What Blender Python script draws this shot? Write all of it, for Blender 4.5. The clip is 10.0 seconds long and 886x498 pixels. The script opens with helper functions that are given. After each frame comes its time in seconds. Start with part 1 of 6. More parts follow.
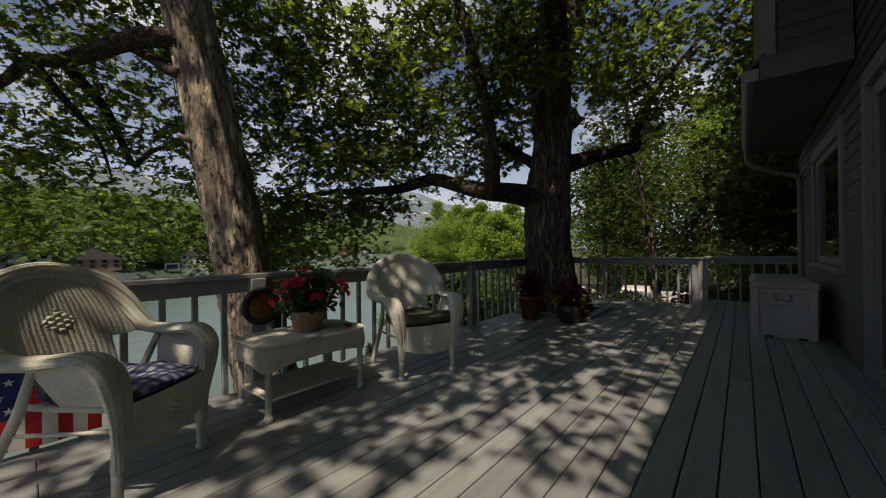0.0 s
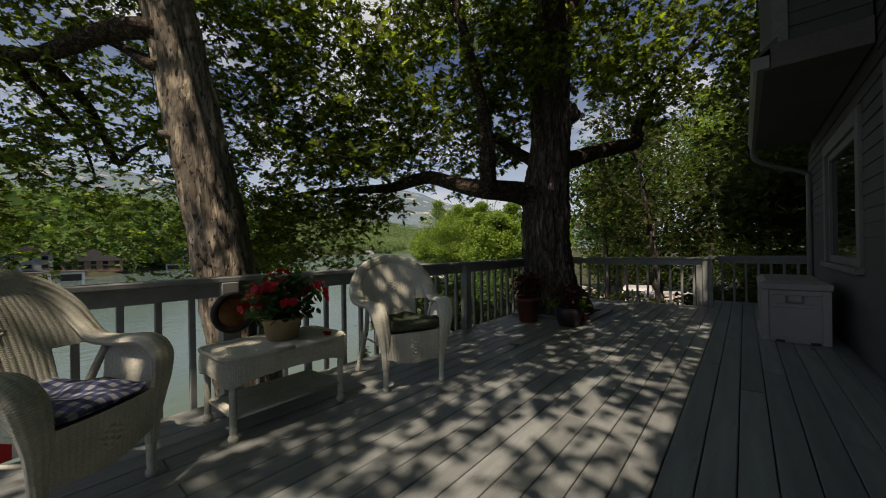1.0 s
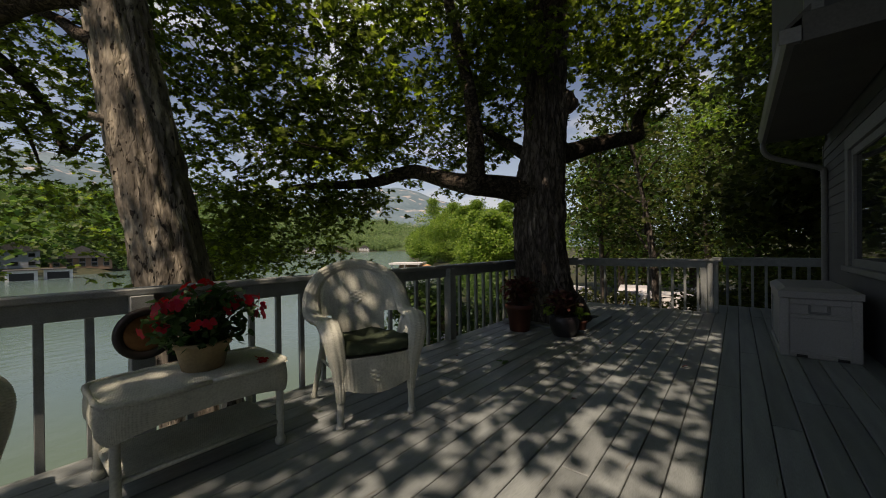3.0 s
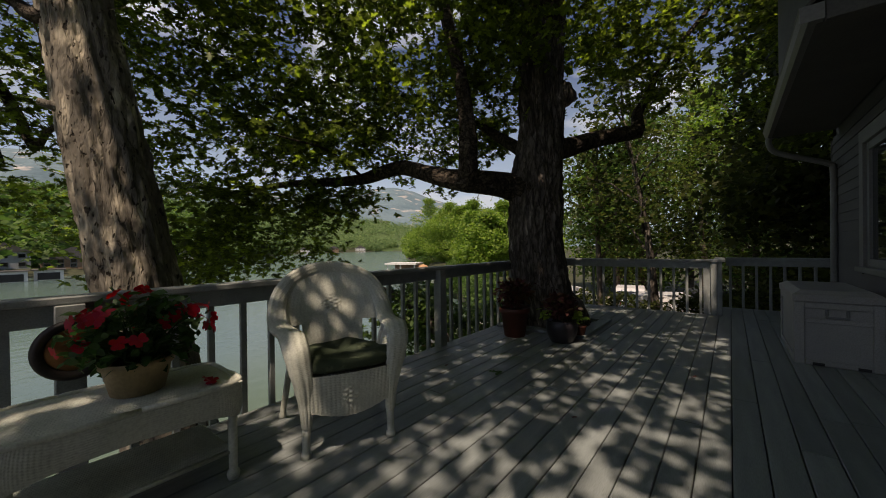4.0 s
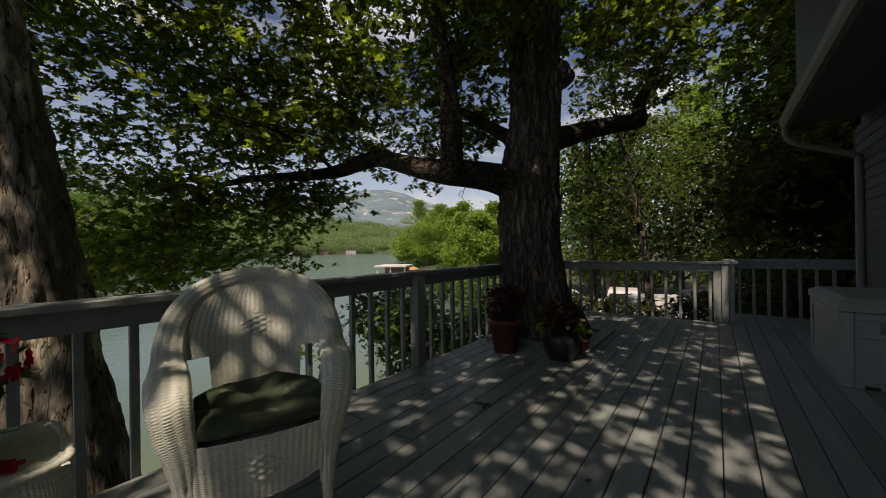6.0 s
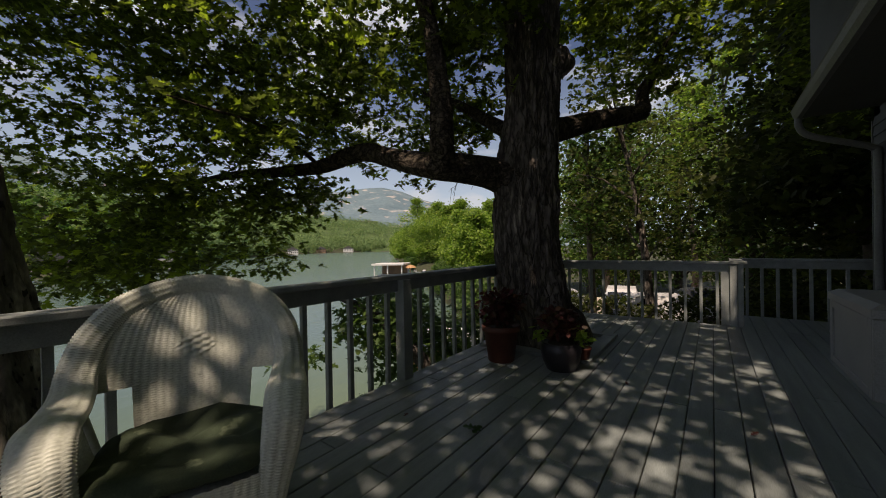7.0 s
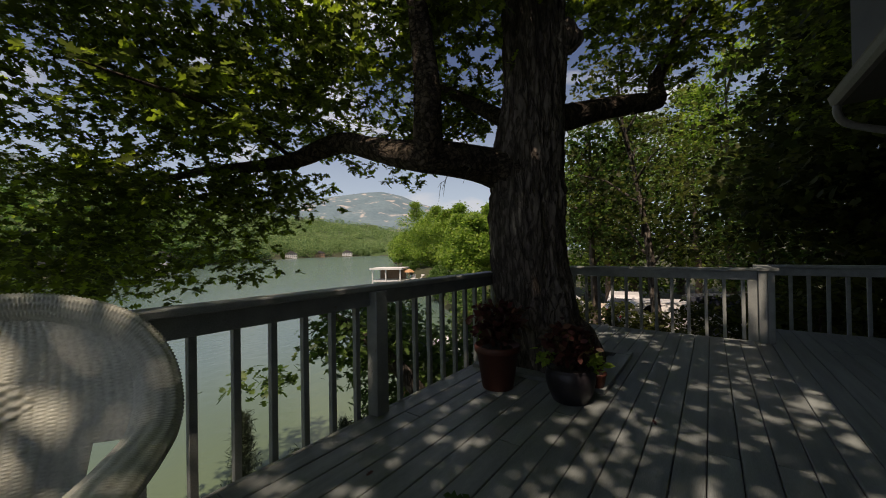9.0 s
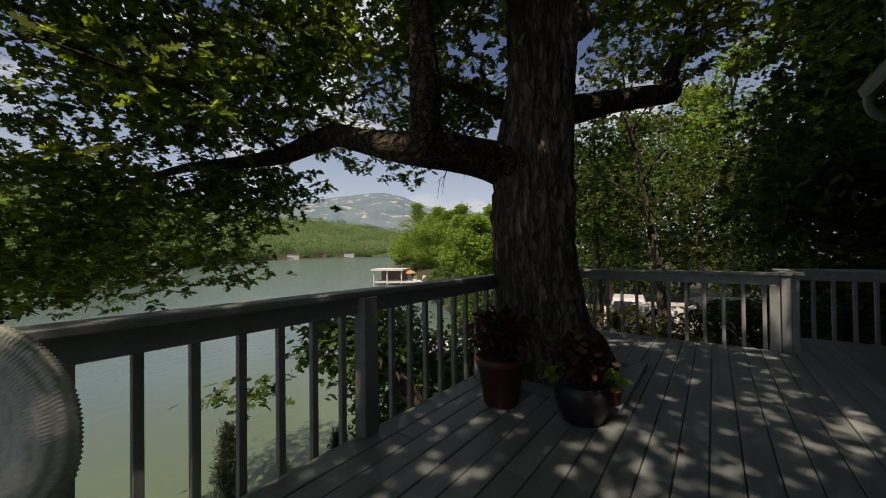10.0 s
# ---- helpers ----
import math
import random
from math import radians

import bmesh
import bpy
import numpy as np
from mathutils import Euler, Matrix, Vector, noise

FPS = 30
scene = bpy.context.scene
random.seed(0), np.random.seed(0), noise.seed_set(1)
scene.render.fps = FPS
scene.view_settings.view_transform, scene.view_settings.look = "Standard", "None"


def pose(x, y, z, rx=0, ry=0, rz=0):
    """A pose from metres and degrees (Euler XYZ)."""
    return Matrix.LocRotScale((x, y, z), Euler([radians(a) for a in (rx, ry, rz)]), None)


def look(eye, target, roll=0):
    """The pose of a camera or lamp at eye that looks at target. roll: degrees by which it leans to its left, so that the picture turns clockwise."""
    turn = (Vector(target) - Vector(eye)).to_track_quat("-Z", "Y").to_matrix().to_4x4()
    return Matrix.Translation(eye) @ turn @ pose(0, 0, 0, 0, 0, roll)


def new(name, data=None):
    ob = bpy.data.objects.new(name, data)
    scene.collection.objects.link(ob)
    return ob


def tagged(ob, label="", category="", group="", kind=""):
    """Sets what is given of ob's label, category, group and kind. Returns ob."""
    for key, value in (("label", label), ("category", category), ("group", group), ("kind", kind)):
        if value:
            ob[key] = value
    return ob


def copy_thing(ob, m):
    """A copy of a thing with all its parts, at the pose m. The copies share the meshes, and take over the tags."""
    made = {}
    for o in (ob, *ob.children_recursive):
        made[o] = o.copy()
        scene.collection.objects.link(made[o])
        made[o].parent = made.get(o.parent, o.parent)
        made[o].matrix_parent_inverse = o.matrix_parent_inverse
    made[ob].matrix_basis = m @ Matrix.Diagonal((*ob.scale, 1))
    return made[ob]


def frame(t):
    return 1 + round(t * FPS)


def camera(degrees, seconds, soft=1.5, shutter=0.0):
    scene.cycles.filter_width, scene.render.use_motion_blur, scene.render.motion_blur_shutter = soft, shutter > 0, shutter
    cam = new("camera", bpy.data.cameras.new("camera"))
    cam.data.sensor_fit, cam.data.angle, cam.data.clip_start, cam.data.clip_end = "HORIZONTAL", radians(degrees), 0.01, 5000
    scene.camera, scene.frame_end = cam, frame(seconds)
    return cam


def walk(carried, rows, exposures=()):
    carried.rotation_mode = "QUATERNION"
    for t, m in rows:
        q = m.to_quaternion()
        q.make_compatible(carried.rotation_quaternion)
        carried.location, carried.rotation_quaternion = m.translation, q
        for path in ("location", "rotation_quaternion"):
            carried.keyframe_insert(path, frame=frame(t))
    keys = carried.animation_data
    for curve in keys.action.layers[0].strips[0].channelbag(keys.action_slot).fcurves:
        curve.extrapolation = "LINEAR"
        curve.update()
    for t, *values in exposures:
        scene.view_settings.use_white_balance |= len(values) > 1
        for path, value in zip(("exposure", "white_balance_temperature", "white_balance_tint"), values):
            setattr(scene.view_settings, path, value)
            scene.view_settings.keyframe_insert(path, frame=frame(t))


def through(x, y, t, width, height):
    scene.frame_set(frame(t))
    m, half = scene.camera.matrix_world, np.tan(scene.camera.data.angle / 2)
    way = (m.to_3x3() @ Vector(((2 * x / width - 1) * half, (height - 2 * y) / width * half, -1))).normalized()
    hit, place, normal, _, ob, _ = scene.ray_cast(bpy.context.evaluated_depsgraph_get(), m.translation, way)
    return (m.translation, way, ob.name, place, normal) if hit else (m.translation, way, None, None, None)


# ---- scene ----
cam = camera(102.5, 10.0, 1.0)
PATH = [
    (0, (0.303, -0.244, 1.088), (-0.986, 1.285, 1.091), -0.7),
    (0.5, (0.263, -0.126, 1.093), (-1.027, 1.403, 1.091), -0.7),
    (1, (0.244, -0.008, 1.095), (-1.049, 1.517, 1.097), -0.9),
    (1.5, (0.194, 0.104, 1.093), (-1.094, 1.634, 1.095), -0.9),
    (2, (0.142, 0.23, 1.097), (-1.143, 1.763, 1.102), -0.9),
    (2.5, (0.094, 0.362, 1.135), (-1.186, 1.899, 1.131), -0.8),
    (4, (-0.084, 0.773, 1.138), (-1.342, 2.328, 1.128), -0.8),
    (4.5, (-0.159, 0.919, 1.115), (-1.405, 2.483, 1.118), -0.8),
    (5, (-0.233, 1.058, 1.127), (-1.468, 2.631, 1.123), -0.9),
    (5.5, (-0.319, 1.21, 1.119), (-1.544, 2.791, 1.124), -0.9),
    (7, (-0.517, 1.655, 1.152), (-1.725, 3.249, 1.141), -1.1),
    (7.5, (-0.58, 1.815, 1.127), (-1.786, 3.411, 1.133), -1.2),
    (8, (-0.623, 1.958, 1.132), (-1.841, 3.544, 1.139), -1.2),
    (8.5, (-0.709, 2.075, 1.131), (-1.914, 3.671, 1.139), -0.8),
    (9, (-0.776, 2.193, 1.149), (-1.98, 3.789, 1.162), -1.0),
    (9.5, (-0.831, 2.317, 1.148), (-2.048, 3.905, 1.17), -1.2),
    (10, (-0.922, 2.433, 1.15), (-2.134, 4.023, 1.17), -0.7),
]
walk(cam, [(t, look(eye, target, roll)) for t, eye, target, roll in PATH], [(0.0, -0.36, 7150, 28), (10.0, -0.32, 7100, 28)])

# ---- world, sun ----
SUN_DIR = Vector((0.15, -0.5, 1.0)).normalized()
elev = math.asin(SUN_DIR.z)
world = bpy.data.worlds.new("sky")
scene.world = world
world.use_nodes = True
wt = world.node_tree
for n in list(wt.nodes):
    wt.nodes.remove(n)
w_out = wt.nodes.new("ShaderNodeOutputWorld")
w_bg = wt.nodes.new("ShaderNodeBackground")
w_sky = wt.nodes.new("ShaderNodeTexSky")
w_sky.sky_type = "NISHITA"
w_sky.sun_disc = False
w_sky.sun_elevation = elev
w_sky.sun_rotation = math.atan2(SUN_DIR.x, SUN_DIR.y)
w_sky.air_density, w_sky.dust_density, w_sky.ozone_density = 1.0, 0.8, 3.0
w_tc = wt.nodes.new("ShaderNodeTexCoord")
w_map = wt.nodes.new("ShaderNodeMapping")
w_map.inputs["Scale"].default_value = (1.0, 1.0, 2.6)
w_noise = wt.nodes.new("ShaderNodeTexNoise")
w_noise.inputs["Scale"].default_value = 3.2
w_noise.inputs["Detail"].default_value = 7.0
w_ramp = wt.nodes.new("ShaderNodeValToRGB")
w_ramp.color_ramp.elements[0].position, w_ramp.color_ramp.elements[1].position = 0.53, 0.66
w_mix = wt.nodes.new("ShaderNodeMixRGB")
w_mix.inputs["Color2"].default_value = (7.6, 8.8, 9.0, 1)
wt.links.new(w_tc.outputs["Generated"], w_map.inputs["Vector"])
wt.links.new(w_map.outputs["Vector"], w_noise.inputs["Vector"])
wt.links.new(w_noise.outputs["Fac"], w_ramp.inputs["Fac"])
wt.links.new(w_ramp.outputs["Color"], w_mix.inputs["Fac"])
w_sep = wt.nodes.new("ShaderNodeSeparateXYZ")
wt.links.new(w_tc.outputs["Generated"], w_sep.inputs["Vector"])
w_low = wt.nodes.new("ShaderNodeMapRange")
w_low.inputs["From Min"].default_value, w_low.inputs["From Max"].default_value = 0.0, 0.45
w_low.inputs["To Min"].default_value, w_low.inputs["To Max"].default_value = 0.8, 0.0
wt.links.new(w_sep.outputs["Z"], w_low.inputs["Value"])
w_haze = wt.nodes.new("ShaderNodeMixRGB")
w_haze.inputs["Color2"].default_value = (7.2, 9.7, 10.6, 1)
wt.links.new(w_low.outputs["Result"], w_haze.inputs["Fac"])
wt.links.new(w_sky.outputs["Color"], w_haze.inputs["Color1"])
wt.links.new(w_haze.outputs["Color"], w_mix.inputs["Color1"])
wt.links.new(w_mix.outputs["Color"], w_bg.inputs["Color"])
wt.links.new(w_bg.outputs["Background"], w_out.inputs["Surface"])
w_bg.inputs["Strength"].default_value = 0.095

sun_data = bpy.data.lights.new("sun", "SUN")
sun_data.energy, sun_data.angle, sun_data.color = 6.0, radians(0.55), (1.0, 0.915, 0.71)
sun = new("sun", sun_data)
sun.matrix_world = look(SUN_DIR * 60, (0, 0, 0))


# ---- materials ----
def shader(name):
    m = bpy.data.materials.new(name)
    m.use_nodes = True
    t = m.node_tree
    return m, t, t.nodes["Principled BSDF"]


def surface(name, dark, light, scale=3.0, rough=0.6, bump=0.15, fine=60.0, stretch=(1, 1, 1),
            metal=0.0, random_piece=0.0, spots=None, spot_at=0.62, detail=6.0, spec=0.4, dist=0.01):
    """A worn surface: two-scale colour, fine relief, an optional layer of spots."""
    m, t, b = shader(name)
    L = t.links.new
    tc = t.nodes.new("ShaderNodeTexCoord")
    mp = t.nodes.new("ShaderNodeMapping")
    mp.inputs["Scale"].default_value = stretch
    L(tc.outputs["Object"], mp.inputs["Vector"])
    n1 = t.nodes.new("ShaderNodeTexNoise")
    n1.inputs["Scale"].default_value, n1.inputs["Detail"].default_value = scale, detail
    L(mp.outputs["Vector"], n1.inputs["Vector"])
    n2 = t.nodes.new("ShaderNodeTexNoise")
    n2.inputs["Scale"].default_value, n2.inputs["Detail"].default_value = fine, 5.0
    L(mp.outputs["Vector"], n2.inputs["Vector"])
    r1 = t.nodes.new("ShaderNodeValToRGB")
    r1.color_ramp.elements[0].position, r1.color_ramp.elements[1].position = 0.3, 0.7
    r1.color_ramp.elements[0].color, r1.color_ramp.elements[1].color = (*dark, 1), (*light, 1)
    L(n1.outputs["Fac"], r1.inputs["Fac"])
    mix = t.nodes.new("ShaderNodeMixRGB")
    mix.blend_type = "MULTIPLY"
    mix.inputs["Fac"].default_value = 0.45
    r2 = t.nodes.new("ShaderNodeValToRGB")
    r2.color_ramp.elements[0].position, r2.color_ramp.elements[1].position = 0.25, 0.6
    r2.color_ramp.elements[0].color, r2.color_ramp.elements[1].color = (0.45, 0.45, 0.45, 1), (1, 1, 1, 1)
    L(n2.outputs["Fac"], r2.inputs["Fac"])
    L(r1.outputs["Color"], mix.inputs["Color1"])
    L(r2.outputs["Color"], mix.inputs["Color2"])
    out = mix.outputs["Color"]
    if random_piece:
        oi = t.nodes.new("ShaderNodeObjectInfo")
        mr = t.nodes.new("ShaderNodeMapRange")
        mr.inputs["To Min"].default_value, mr.inputs["To Max"].default_value = 1 - random_piece, 1 + random_piece
        L(oi.outputs["Random"], mr.inputs["Value"])
        mv = t.nodes.new("ShaderNodeMixRGB")
        mv.blend_type, mv.inputs["Fac"].default_value = "MULTIPLY", 1.0
        L(out, mv.inputs["Color1"])
        L(mr.outputs["Result"], mv.inputs["Color2"])
        out = mv.outputs["Color"]
    if spots:
        n3 = t.nodes.new("ShaderNodeTexNoise")
        n3.inputs["Scale"].default_value, n3.inputs["Detail"].default_value = scale * 2.3, 8.0
        L(mp.outputs["Vector"], n3.inputs["Vector"])
        r3 = t.nodes.new("ShaderNodeValToRGB")
        r3.color_ramp.elements[0].position, r3.color_ramp.elements[1].position = spot_at, spot_at + 0.08
        L(n3.outputs["Fac"], r3.inputs["Fac"])
        ms = t.nodes.new("ShaderNodeMixRGB")
        ms.inputs["Color2"].default_value = (*spots, 1)
        L(r3.outputs["Color"], ms.inputs["Fac"])
        L(out, ms.inputs["Color1"])
        out = ms.outputs["Color"]
    L(out, b.inputs["Base Color"])
    b.inputs["Roughness"].default_value, b.inputs["Metallic"].default_value = rough, metal
    b.inputs["Specular IOR Level"].default_value = spec
    if bump:
        bp = t.nodes.new("ShaderNodeBump")
        bp.inputs["Strength"].default_value, bp.inputs["Distance"].default_value = bump, dist
        L(n2.outputs["Fac"], bp.inputs["Height"])
        L(bp.outputs["Normal"], b.inputs["Normal"])
    return m


def leafy(name, colours, through=0.35, gloss=0.25):
    """Leaves: colour by island, light passing through the blade."""
    m, t, b = shader(name)
    L = t.links.new
    geo = t.nodes.new("ShaderNodeNewGeometry")
    ramp = t.nodes.new("ShaderNodeValToRGB")
    els = ramp.color_ramp.elements
    for i, c in enumerate(colours):
        e = els[i] if i < 2 else els.new(1.0)
        e.position, e.color = i / (len(colours) - 1), (*c, 1)
    L(geo.outputs["Random Per Island"], ramp.inputs["Fac"])
    L(ramp.outputs["Color"], b.inputs["Base Color"])
    b.inputs["Roughness"].default_value = 0.5
    b.inputs["Specular IOR Level"].default_value = gloss
    tr = t.nodes.new("ShaderNodeBsdfTranslucent")
    hs = t.nodes.new("ShaderNodeHueSaturation")
    hs.inputs["Hue"].default_value, hs.inputs["Saturation"].default_value, hs.inputs["Value"].default_value = 0.508, 1.1, 2.8
    L(ramp.outputs["Color"], hs.inputs["Color"])
    L(hs.outputs["Color"], tr.inputs["Color"])
    mx = t.nodes.new("ShaderNodeMixShader")
    mx.inputs["Fac"].default_value = through
    L(b.outputs["BSDF"], mx.inputs[1])
    L(tr.outputs["BSDF"], mx.inputs[2])
    L(mx.outputs["Shader"], t.nodes["Material Output"].inputs["Surface"])
    return m


M_DECK = surface("deck_paint", (0.172, 0.197, 0.197), (0.268, 0.303, 0.30), 2.0, 0.42, 0.25, 45, (6, 0.6, 6), random_piece=0.14,
                 spots=(0.15, 0.14, 0.12), spot_at=0.66)
M_RAIL = surface("rail_paint", (0.24, 0.27, 0.265), (0.34, 0.37, 0.36), 3.0, 0.55, 0.2, 50, (3, 3, 3), random_piece=0.08,
                 spots=(0.2, 0.19, 0.17), spot_at=0.68)
M_WICKER = surface("wicker_paint", (0.50, 0.53, 0.455), (0.66, 0.69, 0.605), 7.0, 0.5, 0.08, 90)


def bark(name, furrow, plate, pale, pale_at=0.60, width=7.5, length=2.6, edge=0.055, pits=0.0, split=1.0):
    """Oak bark: upright plates split by dark furrows, with pale weathered streaks."""
    m, t, b = shader(name)
    L = t.links.new
    tc = t.nodes.new("ShaderNodeTexCoord")

    def noise_at(scale, detail, stretch):
        mp = t.nodes.new("ShaderNodeMapping")
        mp.inputs["Scale"].default_value = stretch
        L(tc.outputs["Object"], mp.inputs["Vector"])
        n = t.nodes.new("ShaderNodeTexNoise")
        n.inputs["Scale"].default_value, n.inputs["Detail"].default_value = scale, detail
        L(mp.outputs["Vector"], n.inputs["Vector"])
        return n

    def ramp(src, p0, p1, c0, c1):
        r = t.nodes.new("ShaderNodeValToRGB")
        r.color_ramp.elements[0].position, r.color_ramp.elements[1].position = p0, p1
        r.color_ramp.elements[0].color, r.color_ramp.elements[1].color = (*c0, 1), (*c1, 1)
        L(src, r.inputs["Fac"])
        return r.outputs["Color"]

    def blend(kind, fac, a, c):
        x = t.nodes.new("ShaderNodeMixRGB")
        x.blend_type = kind
        if isinstance(fac, float):
            x.inputs["Fac"].default_value = fac
        else:
            L(fac, x.inputs["Fac"])
        L(a, x.inputs["Color1"])
        L(c, x.inputs["Color2"])
        return x.outputs["Color"]

    def ridge_lines(scale, stretch, edge):
        n = noise_at(scale, 5.0, stretch)
        s = t.nodes.new("ShaderNodeMath")
        s.operation, s.inputs[1].default_value = "SUBTRACT", 0.5
        L(n.outputs["Fac"], s.inputs[0])
        a = t.nodes.new("ShaderNodeMath")
        a.operation = "ABSOLUTE"
        L(s.outputs[0], a.inputs[0])
        return ramp(a.outputs[0], 0.0, edge, (0, 0, 0), (1, 1, 1))

    crack = blend("MULTIPLY", 0.75, ridge_lines(1.0, (width, width, length), edge), ridge_lines(2.1, (width, width, length * 1.3), edge * 1.35))
    if split < 1.0:
        whole = t.nodes.new("ShaderNodeRGB")
        whole.outputs[0].default_value = (1, 1, 1, 1)
        crack = blend("MIX", split, whole.outputs[0], crack)
    if pits:
        hole = noise_at(23.0, 2.5, (1, 1, 0.42))
        crack = blend("MULTIPLY", pits, crack, ramp(hole.outputs["Fac"], 0.335, 0.375, (0, 0, 0), (1, 1, 1)))
    grain = noise_at(26.0, 6.0, (1, 1, 0.35))
    streak = noise_at(2.2, 7.0, (3.2, 3.2, 0.8))
    body = blend("MIX", ramp(streak.outputs["Fac"], pale_at, pale_at + 0.10, (0, 0, 0), (1, 1, 1)),
                 ramp(grain.outputs["Fac"], 0.3, 0.68, [c * 0.45 for c in plate], plate), ramp(grain.outputs["Fac"], 0.32, 0.66, [c * 0.5 for c in pale], pale))
    dark = t.nodes.new("ShaderNodeRGB")
    dark.outputs[0].default_value = (*furrow, 1)
    L(blend("MIX", crack, dark.outputs[0], body), b.inputs["Base Color"])
    b.inputs["Roughness"].default_value = 0.92
    b.inputs["Specular IOR Level"].default_value = 0.2
    high = blend("ADD", 0.35, crack, grain.outputs["Color"])
    bp = t.nodes.new("ShaderNodeBump")
    bp.inputs["Strength"].default_value, bp.inputs["Distance"].default_value = 0.9, 0.03
    L(high, bp.inputs["Height"])
    L(bp.outputs["Normal"], b.inputs["Normal"])
    return m


M_BARK = bark("bark", (0.030, 0.025, 0.021), (0.165, 0.145, 0.125), (0.46, 0.41, 0.34), 0.59, 7.5, 1.5, 0.045, 0.0, 0.85)
M_BARK_PALE = bark("bark_pale", (0.035, 0.030, 0.024), (0.20, 0.18, 0.145), (0.55, 0.49, 0.375), 0.52, 4.5, 0.9, 0.03, 0.95, 0.22)
M_LIMB = bark("limb_bark", (0.018, 0.014, 0.011), (0.13, 0.105, 0.08), (0.27, 0.22, 0.17), 0.62, 8.0, 8.0)
M_TWIG = surface("twig_bark", (0.07, 0.055, 0.045), (0.17, 0.14, 0.11), 6.0, 0.9, 0.5, 40)
# House colours, siding to gutter, are darkened to hold the deep shade there.
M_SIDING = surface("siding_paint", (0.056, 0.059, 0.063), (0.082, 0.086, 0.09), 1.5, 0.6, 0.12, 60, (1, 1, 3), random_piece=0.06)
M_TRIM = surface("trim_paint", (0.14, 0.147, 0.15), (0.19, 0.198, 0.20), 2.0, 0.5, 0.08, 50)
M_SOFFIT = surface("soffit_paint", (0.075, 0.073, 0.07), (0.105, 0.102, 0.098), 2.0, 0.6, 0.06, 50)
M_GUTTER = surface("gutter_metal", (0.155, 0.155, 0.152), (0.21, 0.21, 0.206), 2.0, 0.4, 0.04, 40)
M_ROOF = surface("roof_shingle", (0.06, 0.06, 0.06), (0.13, 0.125, 0.12), 4.0, 0.9, 0.4, 80)
M_PLASTIC = surface("grey_plastic", (0.28, 0.28, 0.275), (0.35, 0.35, 0.34), 2.0, 0.45, 0.06, 120)
M_BLACK = surface("black_plastic", (0.012, 0.012, 0.012), (0.03, 0.03, 0.03), 4.0, 0.5, 0.05, 60)
M_TAN_POT = surface("tan_pot", (0.34, 0.26, 0.13), (0.44, 0.34, 0.19), 5.0, 0.55, 0.06, 70)
M_RED_POT = surface("red_clay_pot", (0.075, 0.022, 0.014), (0.13, 0.042, 0.026), 5.0, 0.55, 0.08, 60)
M_DARK_POT = surface("dark_glazed_pot", (0.010, 0.009, 0.012), (0.028, 0.025, 0.029), 4.0, 0.42, 0.05, 50)
M_SOIL = surface("soil", (0.02, 0.014, 0.01), (0.06, 0.045, 0.03), 20.0, 0.95, 0.8, 90)
M_GREEN_CLOTH = surface("green_cushion_cloth", (0.018, 0.030, 0.016), (0.050, 0.072, 0.040), 5.0, 0.9, 0.2, 160, spots=(0.13, 0.16, 0.10), spot_at=0.62)
M_COPPER = surface("copper_disc", (0.17, 0.075, 0.028), (0.36, 0.18, 0.075), 5.0, 0.35, 0.05, 40, metal=0.6)
M_RIM = surface("dark_iron", (0.015, 0.012, 0.012), (0.04, 0.03, 0.028), 6.0, 0.5, 0.1, 50)
M_NAVY = surface("flag_navy", (0.012, 0.02, 0.11), (0.02, 0.035, 0.17), 6.0, 0.85, 0.1, 200)
M_RED = surface("flag_red", (0.40, 0.016, 0.02), (0.55, 0.03, 0.03), 6.0, 0.85, 0.1, 200)
M_WHITE = surface("flag_white", (0.62, 0.62, 0.60), (0.75, 0.75, 0.73), 6.0, 0.85, 0.1, 200)
M_PETAL = leafy("petals", [(0.20, 0.004, 0.010), (0.34, 0.007, 0.018), (0.30, 0.012, 0.04)], 0.2)
M_OAK = leafy("oak_leaves", [(0.034, 0.045, 0.013), (0.053, 0.070, 0.016), (0.084, 0.112, 0.020), (0.175, 0.235, 0.034)], 0.55, 0.35)
M_WOODS = leafy("woods_leaves", [(0.025, 0.055, 0.014), (0.045, 0.085, 0.02), (0.075, 0.13, 0.03), (0.11, 0.17, 0.045)], 0.35)
# Darker and lighter copies of the woods leaves; shade and sun are in the colour.
M_SHADE = leafy("shade_toned_leaves", [(0.016, 0.022, 0.007), (0.028, 0.036, 0.010), (0.045, 0.055, 0.015), (0.080, 0.092, 0.024)], 0.42, 0.12)
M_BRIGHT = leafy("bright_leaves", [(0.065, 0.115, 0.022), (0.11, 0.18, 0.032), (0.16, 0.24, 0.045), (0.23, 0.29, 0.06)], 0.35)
M_SUNNY = leafy("sun_toned_leaves", [(0.030, 0.048, 0.013), (0.055, 0.084, 0.020), (0.090, 0.130, 0.028), (0.150, 0.200, 0.046)], 0.42, 0.12)
M_PLANT = leafy("plant_leaves", [(0.02, 0.05, 0.015), (0.045, 0.095, 0.025)], 0.25)
M_PINE = leafy("pine_needles", [(0.035, 0.055, 0.035), (0.06, 0.085, 0.05)], 0.15)
M_MAROON = leafy("maroon_leaves", [(0.035, 0.010, 0.012), (0.075, 0.02, 0.02), (0.05, 0.04, 0.015)], 0.2)
M_LIME = leafy("lime_leaves", [(0.12, 0.20, 0.03), (0.20, 0.28, 0.05)], 0.3)
M_FAR = surface("far_forest", (0.035, 0.07, 0.02), (0.10, 0.155, 0.045), 0.05, 0.95, 0.0, 0.4)
